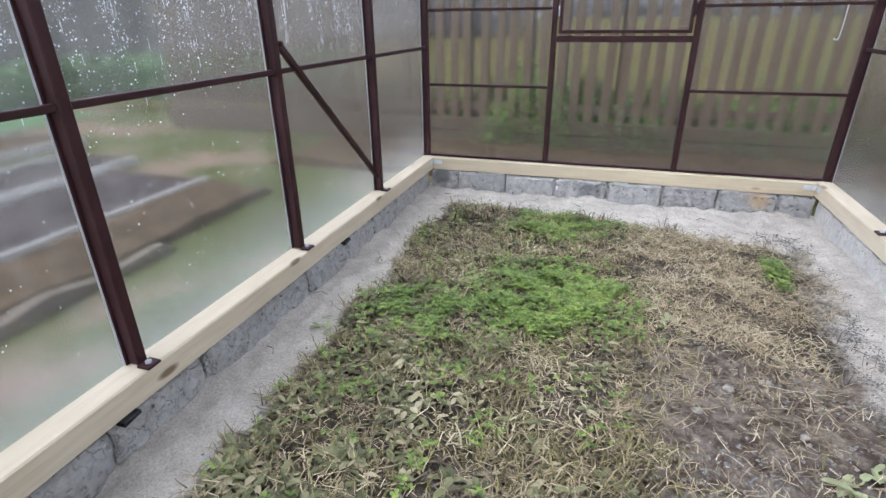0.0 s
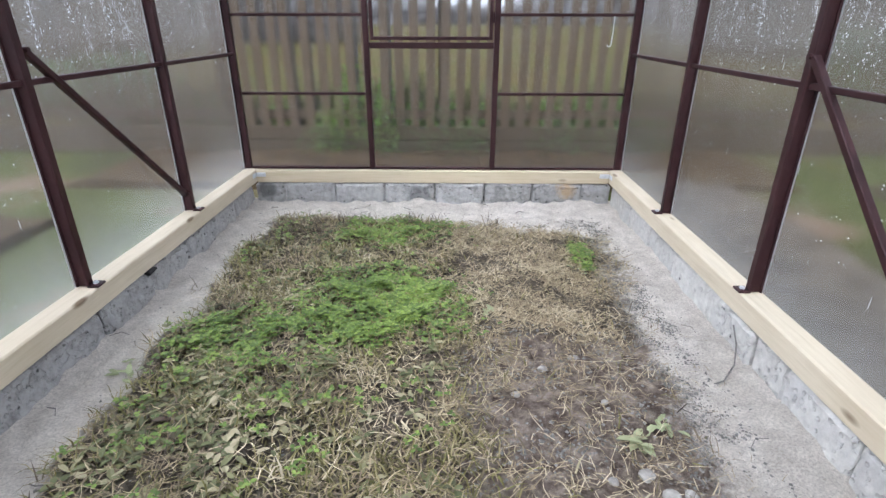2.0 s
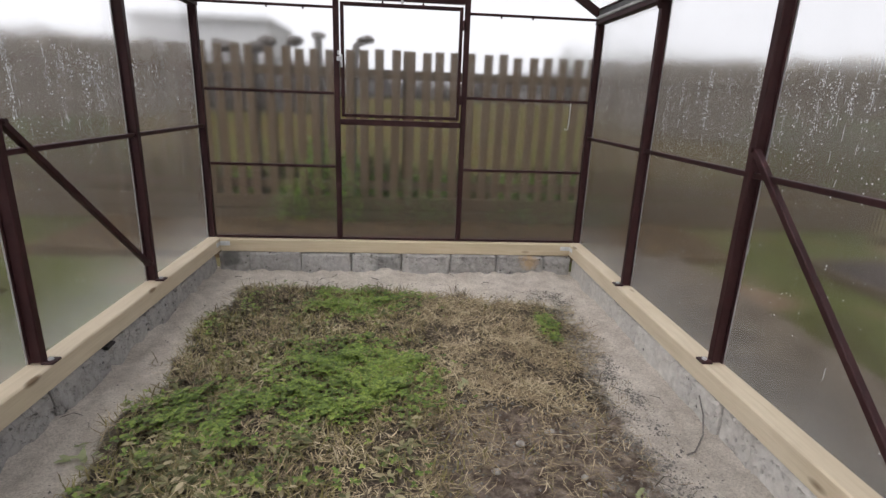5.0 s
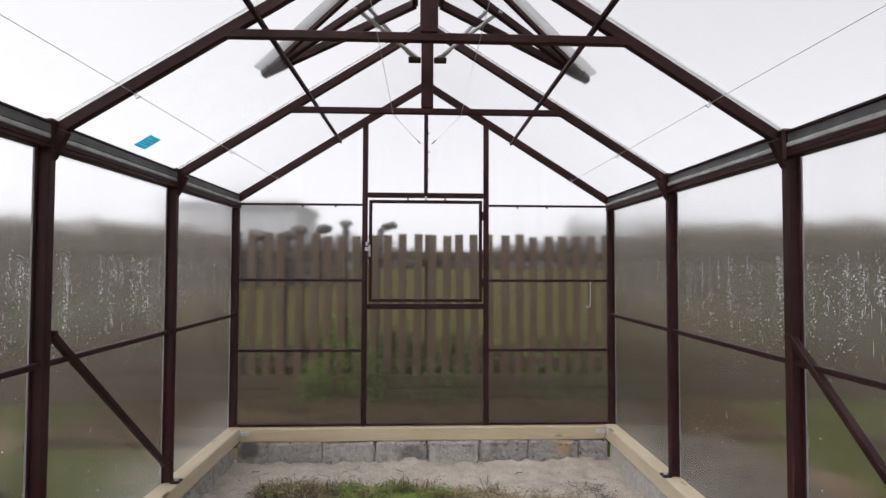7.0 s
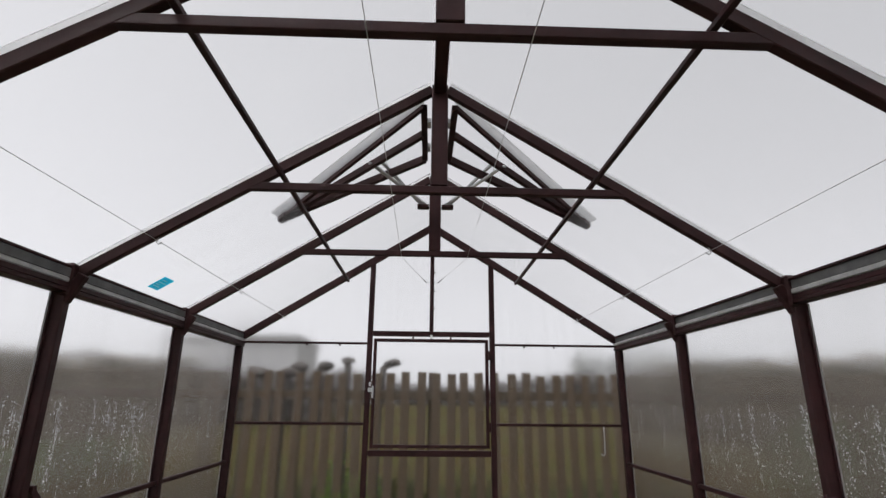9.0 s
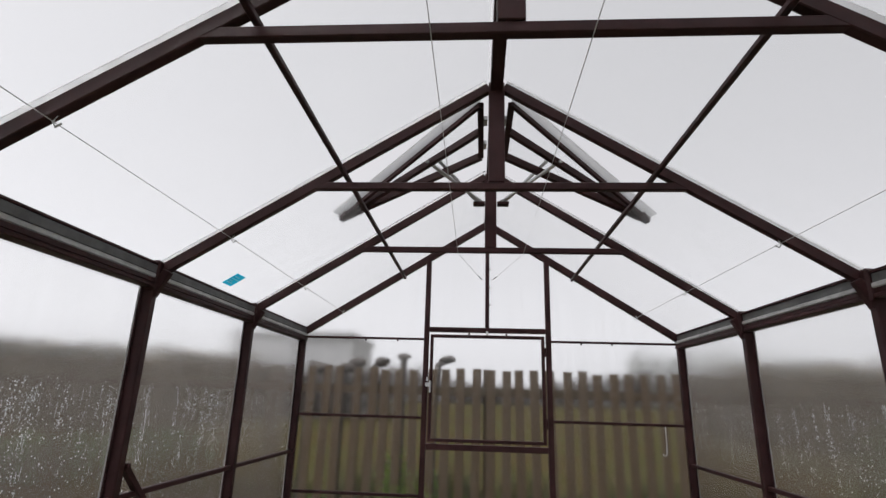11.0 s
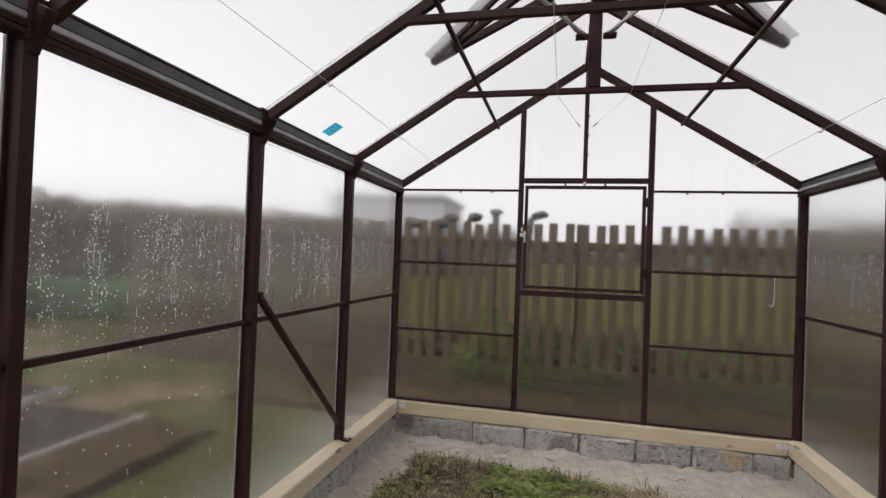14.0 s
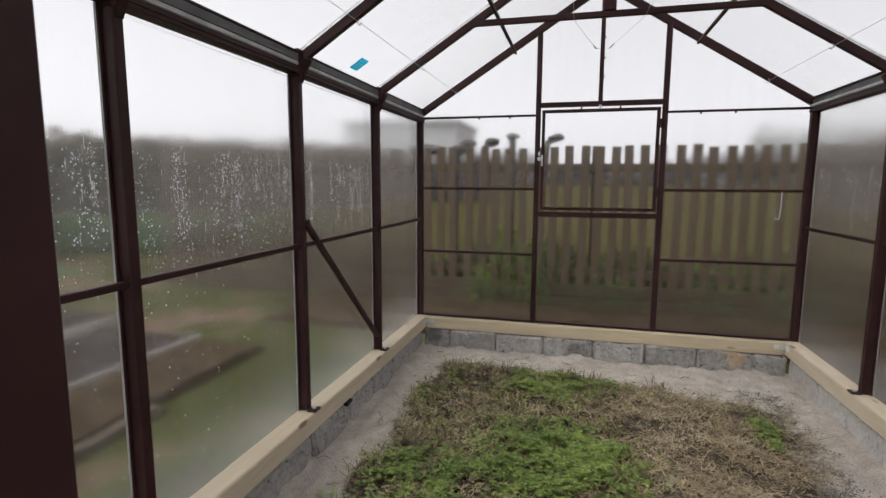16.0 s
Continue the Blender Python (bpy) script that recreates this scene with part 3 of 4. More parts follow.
north = thing("wall_north", "far gable of misted plastic in brown steel bars", "wall", kind="structure")
gable_frame(north, -0.02)
MX = 0.472
for sx in (-1, 1):
    box("mullion", (sx * MX - 0.02, -0.04, 0.002), (sx * MX + 0.02, 0.0, roof_z(MX) + 0.01), BROWN, north)
    a, b = sorted((sx * (MX + 0.021), sx * (W - 0.04)))
    for z, h in ((0.578, 0.02), (1.118, 0.02), (1.704, 0.016)):
        box("rail", (a, -0.034, z - h / 2), (b, -0.006, z + h / 2), BROWN, north)
    box("bottom_rail", (a, -0.036, 0.003), (b, -0.004, 0.022), BROWN, north)
    x0, x1 = sorted((sx * MX, sx * (W + 0.02)))
    gable_pane(north, 0.004, x0, x1, 0.004, (roof_z(x0) + 0.02, roof_z(x1) + 0.02))
for x, z in ((-0.953, 1.690), (0.953, 1.690), (-0.70, 1.690), (0.72, 1.690), (-0.14, 1.752), (0.15, 1.752), (-0.9, 0.562), (0.92, 0.562), (-0.95, 1.102), (0.93, 1.102)):
    bm = bmesh.new()
    bmesh.ops.create_cone(bm, cap_ends=True, segments=8, radius1=0.008, radius2=0.006, depth=0.014, matrix=pose(x, -0.024, z))
    part("screw", bm, BROWN, north)
box("clip", (-0.009, -0.045, 1.742), (0.009, -0.037, 1.772), STEEL, north, "small zinc clip")
for z in (1.98, 2.12, 2.27):
    bm = bmesh.new()
    bmesh.ops.create_cone(bm, cap_ends=True, segments=8, radius1=0.007, radius2=0.005, depth=0.012, matrix=pose(0.02, -0.03, z, 0, 90))
    part("screw", bm, BROWN, north)
box("bottom_rail", (-MX + 0.021, -0.036, 0.003), (MX - 0.021, -0.004, 0.022), BROWN, north)
box("rail", (-MX + 0.021, -0.038, 0.895), (MX - 0.021, -0.002, 0.937), BROWN, north)
box("rail", (-MX + 0.021, -0.038, 1.762), (MX - 0.021, -0.002, 1.800), BROWN, north)
box("mullion", (-0.016, -0.036, 1.801), (0.016, -0.004, roof_z(0) + 0.02), BROWN, north)
gable_pane(north, 0.004, -MX, MX, 0.004, (0.93, 0.93))
gable_pane(north, 0.004, -MX, 0.0, 1.76, (roof_z(MX) + 0.02, roof_z(0) + 0.02))
gable_pane(north, 0.004, 0.0, MX, 1.76, (roof_z(0) + 0.02, roof_z(MX) + 0.02))


def gable_window():
    top = thing("window_1", "closed brown framed window with a misted pane", "window", kind="structure", at=(0, -0.02, 0.95))
    bm = bmesh.new()
    x, z0, z1, t = 0.440, 0.952, 1.742, 0.024
    for lo, hi in (((-x, z0), (-x + t, z1)), ((x - t, z0), (x, z1)), ((-x + t, z0), (x - t, z0 + t)), ((-x + t, z1 - t), (x - t, z1))):
        add_box(bm, (lo[0], -0.042, lo[1]), (hi[0], -0.010, hi[1]), 0.003)
    part("window_frame", bm, BROWN, top)
    box("pane", (-x + 0.005, -0.006, z0 + 0.005), (x - 0.005, 0.002, z1 - 0.005), SHEET_WINDOW, top, bevel=0.0)
    bm = bmesh.new()
    add_box(bm, (-0.468, -0.056, 1.345), (-0.425, -0.043, 1.375), 0.003)
    add_box(bm, (-0.437, -0.072, 1.30), (-0.425, -0.044, 1.39), 0.004)
    add_box(bm, (-0.462, -0.062, 1.385), (-0.448, -0.043, 1.415), 0.003)
    part("latch", bm, STEEL, top, "zinc turn latch")
    for z in (1.10, 1.62):
        bm = bmesh.new()
        bmesh.ops.create_cone(bm, cap_ends=True, segments=8, radius1=0.008, radius2=0.008, depth=0.07, matrix=pose(0.446, -0.046, z))
        part("hinge", bm, BROWN, top)


gable_window()

south = thing("wall_south", "near gable with an open doorway in brown steel", "wall", kind="structure")
gable_frame(south, FRONT + 0.02)
for sx in (-1, 1):
    box("door_jamb", (sx * 0.458 - 0.025, FRONT - 0.04, 0.002), (sx * 0.458 + 0.025, FRONT + 0.01, roof_z(0.472) + 0.01), BROWN, south)
    a, b = sorted((sx * 0.484, sx * (W - 0.04)))
    for z in (0.578, 1.118, 1.704):
        box("rail", (a, FRONT - 0.01, z - 0.01), (b, FRONT + 0.018, z + 0.01), BROWN, south)
    x0, x1 = sorted((sx * 0.472, sx * (W + 0.02)))
    gable_pane(south, FRONT - 0.05, x0, x1, 0.004, (roof_z(x0) + 0.02, roof_z(x1) + 0.02))
box("rail", (-0.432, FRONT - 0.015, 1.90), (0.432, FRONT + 0.02, 1.94), BROWN, south)
box("mullion", (-0.016, FRONT - 0.01, 1.941), (0.016, FRONT + 0.018, roof_z(0) + 0.02), BROWN, south)
gable_pane(south, FRONT - 0.05, -0.472, 0.0, 1.92, (roof_z(0.472) + 0.02, roof_z(0) + 0.02))
gable_pane(south, FRONT - 0.05, 0.0, 0.472, 1.92, (roof_z(0) + 0.02, roof_z(0.472) + 0.02))


# ---- roof ----
roof = thing("roof", "clear plastic roof sheets on dark brown steel trusses", "roof", kind="structure")
for y in TRUSSES:
    for sx in (-1, 1):
        n = Vector((sx * math.sin(TILT), 0, math.cos(TILT)))
        p, q = Vector((sx * W, y, EAVE)) + 0.026 * n, Vector((sx * 0.02, y, roof_z(0.02))) + 0.026 * n
        bar("rafter", p, q, 0.032, 0.044, BROWN, roof, up=n)
        bar("joint_strip", p + 0.0275 * n, q + 0.0275 * n, 0.052, 0.002, ROOFSTRIP, roof, "pale plastic joint strip", up=n, bevel=0)
    bar("tie", (-0.80, y, 2.145), (0.80, y, 2.145), 0.03, 0.034, BROWN, roof)
    box("king_post", (-0.036, y - 0.02, 2.163), (0.036, y + 0.02, roof_z(0) + 0.03), BROWN, roof)
box("ridge_beam", (-0.028, FRONT + 0.03, roof_z(0) - 0.015), (0.028, BACK - 0.03, roof_z(0) + 0.055), BROWN, roof)
for sx in (-1, 1):
    bar("purlin", (sx * 0.665 + 0.002, FRONT + 0.03, 2.19), (sx * 0.665 + 0.002, BACK - 0.03, 2.19), 0.02, 0.02, BROWN, roof)
    for k in range(6):
        y = -0.45 - 0.62 * k
        bm = bmesh.new()
        bmesh.ops.create_cone(bm, cap_ends=True, segments=6, radius1=0.006, radius2=0.006, depth=0.024, matrix=pose(sx * 0.675, y, 2.2, 0, 60 * sx, 0))
        part("screw", bm, BROWN, roof)


def roof_sheet(sx, y0, y1, x_in, x_out):
    n = Vector((sx * math.sin(TILT), 0, math.cos(TILT)))
    p, q = Vector((sx * x_out, 0, roof_z(x_out))) + 0.067 * n, Vector((sx * x_in, 0, roof_z(x_in))) + 0.067 * n
    mid = (y0 + y1) / 2
    p.y = q.y = mid
    bar("pane", p, q, y1 - y0, 0.008, SHEET_ROOF, roof, up=n, bevel=0)


for sx in (-1, 1):
    edges = [BACK + 0.05, *TRUSSES, FRONT - 0.05]
    for i, (a, b) in enumerate(zip(edges, edges[1:])):
        roof_sheet(sx, b + 0.006, a - 0.006, 0.69 if i == 1 else 0.0, 1.56)


# ---- roof vents, propped open ----
def roof_vent(sx):
    top = thing("roof_vent", "propped open roof vent with brown frame and opener", "roof vent", "roof vents", at=(sx * 0.06, -1.7, 2.57))
    hn, hf, hm = Vector((sx * 0.072, -1.95, 2.585)), Vector((sx * 0.066, -1.44, 2.573)), Vector((sx * 0.076, -1.70, 2.582))
    c = Vector((sx * 0.905, -1.2, 2.283))
    s = Vector((sx * 0.952, -1.21, 2.318))
    bar("hinge_rail", hn, hf, 0.03, 0.03, BROWN, top)
    bar("side_rail", hn, c, 0.020, 0.026, BROWN, top)
    bar("side_rail", hf, c, 0.030, 0.042, BROWN, top)
    bar("middle_rail", hm, c, 0.026, 0.040, BROWN, top)
    bar("end_rail", c, c + Vector((sx * -0.05, -0.05, 0.02)), 0.03, 0.03, BROWN, top)
    up = Vector((0, 0, 0.03))
    for name, mat, label, lower in (
            ("pane", SHEET_DRY, "clear plastic sheet", [hn + up, hf + up, c + up + Vector((0, 0.02, 0)), c + up]),
            ("sheet_edge", FROSTED, "pale opal sheet edge", [hn + up + Vector((0, -0.05, 0.008)), hn + up + Vector((0, -0.004, -0.014)), c + up + Vector((0, -0.004, -0.014)), s])):
        bm = bmesh.new()
        a = [bm.verts.new(v) for v in lower]
        b = [bm.verts.new(v + Vector((0, 0, 0.01))) for v in lower]
        bm.faces.new(a)
        bm.faces.new(b[::-1])
        for i in range(4):
            bm.faces.new((a[i], b[i], b[(i + 1) % 4], a[(i + 1) % 4]))
        bmesh.ops.recalc_face_normals(bm, faces=bm.faces)
        part(name, bm, mat, top, label)
    rod("opener_arm", [(sx * 0.06, -1.09, 2.44), (sx * 0.10, -1.12, 2.455), (sx * 0.345, -1.55, 2.482)], 0.0105, STEEL, top, "zinc opener rod")
    rod("opener_arm", [(sx * 0.07, -1.07, 2.44), (sx * 0.11, -1.10, 2.46), (sx * 0.305, -1.45, 2.548)], 0.0105, STEEL, top, "zinc opener rod")
    rod("pin", [(sx * 0.36, -1.57, 2.475), (sx * 0.29, -1.43, 2.555)], 0.006, STEEL, top)
    box("bracket", (sx * 0.038, -1.11, 2.415), (sx * 0.11, -1.06, 2.435), BROWN, top)
    for y in (-1.55, -1.80):
        box("hinge", (sx * 0.037, y - 0.03, 2.575), (sx * 0.06, y + 0.03, 2.60), STEEL, top, bevel=0.002)


roof_vent(-1)
roof_vent(1)


# ---- wires, hook, sticker ----
for sx in (-1, 1):
    top = thing("support_wire", "thin white plant wire strung under the rafters", "wire", "support wires", at=(sx * 1.14, -2, 1.9))
    zs = roof_z(1.14) - 0.012
    rod("strand", [(sx * 1.14, FRONT + 0.05, zs), (sx * 1.14, TRUSSES[2], zs - 0.004), (sx * 1.14, TRUSSES[1], zs), (sx * 1.14, TRUSSES[0], zs), (sx * 1.14, -0.04, zs)], 0.0013, WIRE, top, sides=5)
    for y in (*TRUSSES, -0.045):
        bm = bmesh.new()
        add_rod(bm, [(sx * 1.14, y, zs + 0.02), (sx * 1.15, y, zs), (sx * 1.14, y, zs - 0.014), (sx * 1.125, y, zs - 0.004)], 0.003, 5)
        part("hook", bm, STEEL, top)
    top = thing("support_wire", "thin white wire tied over the ties to the gable", "wire", "support wires", at=(sx * 0.2, -2, 2.15))
    rod("strand", [(sx * 0.2, FRONT + 0.05, 2.12), (sx * 0.2, TRUSSES[2], 2.124), (sx * 0.2, TRUSSES[1], 2.124), (sx * 0.2, TRUSSES[0], 2.124), (sx * 0.05, -0.05, 2.185), (sx * 0.018, -0.04, 2.19)], 0.0013, WIRE, top, sides=5)
    rod("twist", [(sx * 0.07, -0.18, 2.18), (sx * 0.05, -0.05, 2.186)], 0.005, STEEL, top, sides=5)

tagged(rod("wire_hook", [(1.292, -0.04, 1.11), (1.29, -0.045, 1.0), (1.286, -0.045, 0.925), (1.28, -0.046, 0.912), (1.265, -0.046, 0.912), (1.258, -0.046, 0.924)], 0.0035, WIRE), "bent white wire hook hanging from a rail", "hook")

n = Vector((-math.sin(TILT), 0, math.cos(TILT)))
down = Vector((-math.cos(TILT), 0, -math.sin(TILT)))
c = Vector((-1.34, -1.48, roof_z(1.34))) + 0.060 * n
sticker = thing("sticker", "blue printed label stuck under a roof sheet", "sticker", at=tuple(c))
bar("film", c + down * 0.046, c - down * 0.046, 0.098, 0.001, BLUE, sticker, up=n, bevel=0)
for k, ln in ((-0.024, 0.05), (-0.006, 0.07), (0.010, 0.035), (0.024, 0.06)):
    m = c + down * k - 0.0015 * n
    bar("print_bar", m - Vector((0, 0.035, 0)), m - Vector((0, 0.035 - ln, 0)), 0.005, 0.001, WHITEINK, sticker, up=n, bevel=0)


# ---- condensation ----
def condensation(sx):
    rng = np.random.default_rng(5 + (sx > 0))
    verts, faces = [], []
    x = sx * (W + 0.0175)
    columns = rng.uniform(-4.05, -0.1, 110)
    feet = rng.uniform(0.86, 1.15, 110)
    for i in range(7000):
        if i % 5 < 3:
            c = rng.integers(len(columns))
            y = columns[c] + rng.normal(0, 0.009)
            z = rng.uniform(feet[c], 1.29 - 0.06 * rng.random())
        else:
            y = rng.uniform(-4.05, -0.1)
            z = min(rng.normal(1.08, 0.16), 1.29 - 0.1 * rng.random()) if rng.random() < 0.8 else rng.uniform(0.08, 1.0)
        if y > -1.1 and rng.random() < 0.7:
            continue
        r = 0.0009 + 0.0022 * rng.random() ** 1.6
        tall = r * rng.uniform(0.9, 1.3)
        if rng.random() < 0.10:
            r *= 0.4
            tall = r * rng.uniform(6, 26)
        k = len(verts)
        for dy, dz in ((-1, 0), (-0.7, -0.7), (0, -1), (0.7, -0.7), (1, 0), (0.7, 0.7), (0, 1), (-0.7, 0.7)):
            verts.append((x, y + dy * r, z + dz * tall))
        verts.append((x - sx * r * 0.7, y, z - tall * 0.2))
        faces += [(k + j, k + (j + 1) % 8, k + 8) for j in range(8)]
    tagged(soup("condensation", verts, faces, WATER), "water drops and runs on misted plastic sheets", "water drops", kind="stuff")


condensation(-1)
condensation(1)


# ---- plants on the floor ----
rng = np.random.default_rng(11)


def floor_z(x, y):
    return GROUND + 0.020 * noise.noise((x * 2.3, y * 2.3, 7)) + 0.021 * noise.noise((x * 8, y * 8, 1)) + 0.016 * noise.noise((x * 19, y * 19, 5)) + 0.022 * soil_amount(x, y) + 0.003


def blade(verts, faces, x, y, z, length, width, lean, heading, droop=0.5, kink=0.6):
    """A tapered bent blade of three faces."""
    k = len(verts)
    hx, hy = math.cos(heading), math.sin(heading)
    sx, sy = -hy * width / 2, hx * width / 2
    r1, z1 = length * 0.55 * math.sin(lean), length * 0.55 * math.cos(lean)
    l2 = min(lean + droop, 1.75)
    r2, z2 = length * 0.45 * math.sin(l2), max(z1 + length * 0.45 * math.cos(l2), 0.002)
    turn = heading + kink * rng.uniform(-1, 1)
    tx, ty = hx * r1 + math.cos(turn) * r2, hy * r1 + math.sin(turn) * r2
    verts += [(x - sx, y - sy, z), (x + sx, y + sy, z), (x + hx * r1 + sx * 0.8, y + hy * r1 + sy * 0.8, z + z1), (x + hx * r1 - sx * 0.8, y + hy * r1 - sy * 0.8, z + z1), (x + tx, y + ty, z + z2)]
    faces += [(k, k + 1, k + 2, k + 3), (k + 3, k + 2, k + 4)]


def leaf(verts, faces, x, y, z, length, width, lean, heading):
    """A broad leaf folded along its midrib."""
    k = len(verts)
    hx, hy = math.cos(heading), math.sin(heading)
    sx, sy = -hy * width / 2, hx * width / 2
    def at(f, s, lift=0.0):
        r, up = f * length * math.sin(lean), f * length * math.cos(lean) - 0.25 * length * f * f + lift
        return (x + hx * r + sx * s, y + hy * r + sy * s, z + max(up, 0.002))
    verts += [at(0, 0), at(0.35, -0.85, 0.15 * width), at(0.4, 0), at(0.35, 0.85, 0.15 * width), at(0.72, -0.75, 0.12 * width), at(0.75, 0), at(0.72, 0.75, 0.12 * width), at(1, 0)]
    faces += [(k, k + 1, k + 2), (k, k + 2, k + 3), (k + 1, k + 4, k + 5, k + 2), (k + 2, k + 5, k + 6, k + 3), (k + 4, k + 7, k + 5), (k + 5, k + 7, k + 6)]


def spots(count, accept, x0=-1.25, x1=1.2, y0=-4.0, y1=-0.45):
    done = 0
    while done < count:
        x, y = rng.uniform(x0, x1), rng.uniform(y0, y1)
        if rng.random() < accept(x, y):
            done += 1
            yield x, y


def patchy(x, y, s, o=0.0):
    return min(1.0, max(0.0, 0.5 + 1.3 * noise.noise((x * s, y * s, 20 + o))))


HOLES = ((-0.58, -2.17, 0.12), (0.04, -2.28, 0.13), (-0.92, -1.86, 0.08), (-0.62, -2.75, 0.12), (-0.05, -2.62, 0.12), (-0.35, -3.0, 0.1), (0.0, -1.2, 0.1))


def holes(x, y):
    return min(1.0, min(max(0.08, (math.hypot(x - a, y - b) - r * 0.6) / (r * 0.6)) for a, b, r in HOLES))


def grass_share(x, y):
    s = soil_amount(x, y) * holes(x, y)
    e = green_edge(y) + 0.12 * noise.noise((x * 6, y * 6, 40))
    g = 1.0 if x < e else max(0.06, 1 - (x - e) / 0.2)
    if 0.82 < x < 1.02 and -1.5 < y < -0.95:
        g = max(g, 0.8)
    if y > -1.0:
        g = max(g, 0.35)
    if x < -0.5 and y > -1.0:
        g *= 0.35
    return s * g * (0.25 + 0.75 * patchy(x, y, 3.0))


verts, faces = [], []
for x, y in spots(17000, grass_share):
    blade(verts, faces, x, y, floor_z(x, y), rng.uniform(0.025, 0.09), rng.uniform(0.003, 0.0075), rng.uniform(0.4, 1.4), rng.uniform(0, math.tau), rng.uniform(0.1, 0.7))
tagged(soup("grass", verts, faces, GRASS), "trampled mown grass, green turning brown", "grass", kind="stuff")


def clover_share(x, y):
    a = math.exp(-(((x + 0.20) / 0.31) ** 2 + ((y + 1.80) / 0.30) ** 2) ** 1.5)
    b = 0.75 * math.exp(-(((x + 0.70) / 0.28) ** 2 + ((y + 2.10) / 0.16) ** 2))
    d = 0.5 * math.exp(-(((x + 0.25) / 0.25) ** 2 + ((y + 0.85) / 0.2) ** 2))
    e = 0.04 * (x < green_edge(y)) * (patchy(x, y, 5, 4) > 0.6)
    tuft = 0.25 * math.exp(-(((x - 0.93) / 0.07) ** 2 + ((y + 1.2) / 0.2) ** 2))
    if tuft > 0.08:
        return tuft
    return soil_amount(x, y) * holes(x, y) * max(a, b, d, e) * (0.1 + 0.9 * patchy(x, y, 7, 2) ** 1.5)


verts, faces = [], []
for x, y in spots(5600, clover_share):
    z = floor_z(x, y) + rng.uniform(0.012, 0.045)
    h = rng.uniform(0, math.tau)
    for k in range(3):
        leaf(verts, faces, x, y, z, rng.uniform(0.013, 0.026), rng.uniform(0.011, 0.02), rng.uniform(0.9, 1.5), h + k * math.tau / 3)
tagged(soup("clover", verts, faces, CLOVER), "bright green clover patch in the grass", "clover", kind="stuff")


def weed_share(x, y):
    a = 0.9 * max(0, 1 - abs(x + 0.85) / 0.4) * (y < -1.9)
    b = 0.16 * (x < green_edge(y))
    return soil_amount(x, y) * max(a, b) * patchy(x, y, 4, 8)


verts, faces = [], []
for x, y in spots(850, weed_share):
    z, h = floor_z(x, y), rng.uniform(0, math.tau)
    for k in range(rng.integers(3, 6)):
        leaf(verts, faces, x, y, z + rng.uniform(0, 0.02), rng.uniform(0.03, 0.07), rng.uniform(0.014, 0.03), rng.uniform(1.0, 1.5), h + k * 1.3 + rng.uniform(-0.3, 0.3))
tagged(soup("weeds", verts, faces, WEED), "low broad-leaved weeds, dull green, some wilting", "weeds", kind="stuff")
for cx, cy, cnt, ln in ((0.80, -2.68, 15, 0.085), (0.90, -2.62, 10, 0.06), (-1.16, -2.33, 10, 0.07), (-1.23, -2.22, 4, 0.05), (0.35, -1.88, 7, 0.06), (0.92, -1.05, 9, 0.07), (0.90, -1.38, 8, 0.06), (1.02, -3.3, 9, 0.1)):
    weed = thing("broad_weed", "pale green broad-leaved weed rooted in bare soil", "weed", "single weeds", at=(cx, cy, floor_z(cx, cy)))
    for k in range(cnt):
        verts, faces = [], []
        leaf(verts, faces, cx + rng.normal(0, 0.02), cy + rng.normal(0, 0.02), floor_z(cx, cy) + 0.003, ln * rng.uniform(0.6, 1.1), ln * 0.35, rng.uniform(0.8, 1.4), rng.uniform(0, math.tau))
        ob = soup("leaf", verts, faces, PALELEAF, weed)
        ob.matrix_parent_inverse = Matrix.Translation(-Vector(weed.location))


def straw_share(x, y):
    s = soil_amount(x, y)
    e = green_edge(y)
    right = 1.0 if x > e - 0.05 else (0.38 if y < -2.3 else 0.4)
    bare = np.interp(y + 0.3 * noise.noise((x * 4, y * 4, 70)), [-2.45, -1.85], [0.2, 1.0]) if x > e else 1.0
    return s * right * bare * (0.2 + 0.8 * patchy(x, y, 3.5, 13))


verts, faces = [], []
for x, y in spots(25000, straw_share):
    z = floor_z(x, y) + rng.uniform(0, 0.018)
    bare = x > green_edge(y) and y + 0.3 * noise.noise((x * 4, y * 4, 70)) < -2.15
    ln = rng.uniform(0.025, 0.10) if bare else rng.uniform(0.02, 0.10)
    blade(verts, faces, x, y, z, ln, rng.uniform(0.0018, 0.0036 if bare else 0.0056), rng.uniform(1.15, 1.6), rng.uniform(0, math.tau), rng.uniform(-0.4, 0.4), 1.3)
for x, y in spots(260, lambda x, y: 1.0 - soil_amount(x, y), -1.25, 1.25):
    blade(verts, faces, x, y, floor_z(x, y) + 0.004, rng.uniform(0.02, 0.08), 0.002, 1.5, rng.uniform(0, math.tau), 0.1)
tagged(soup("straw", verts, faces, STRAW), "dry straw and grass clippings matted on soil", "straw", kind="stuff")


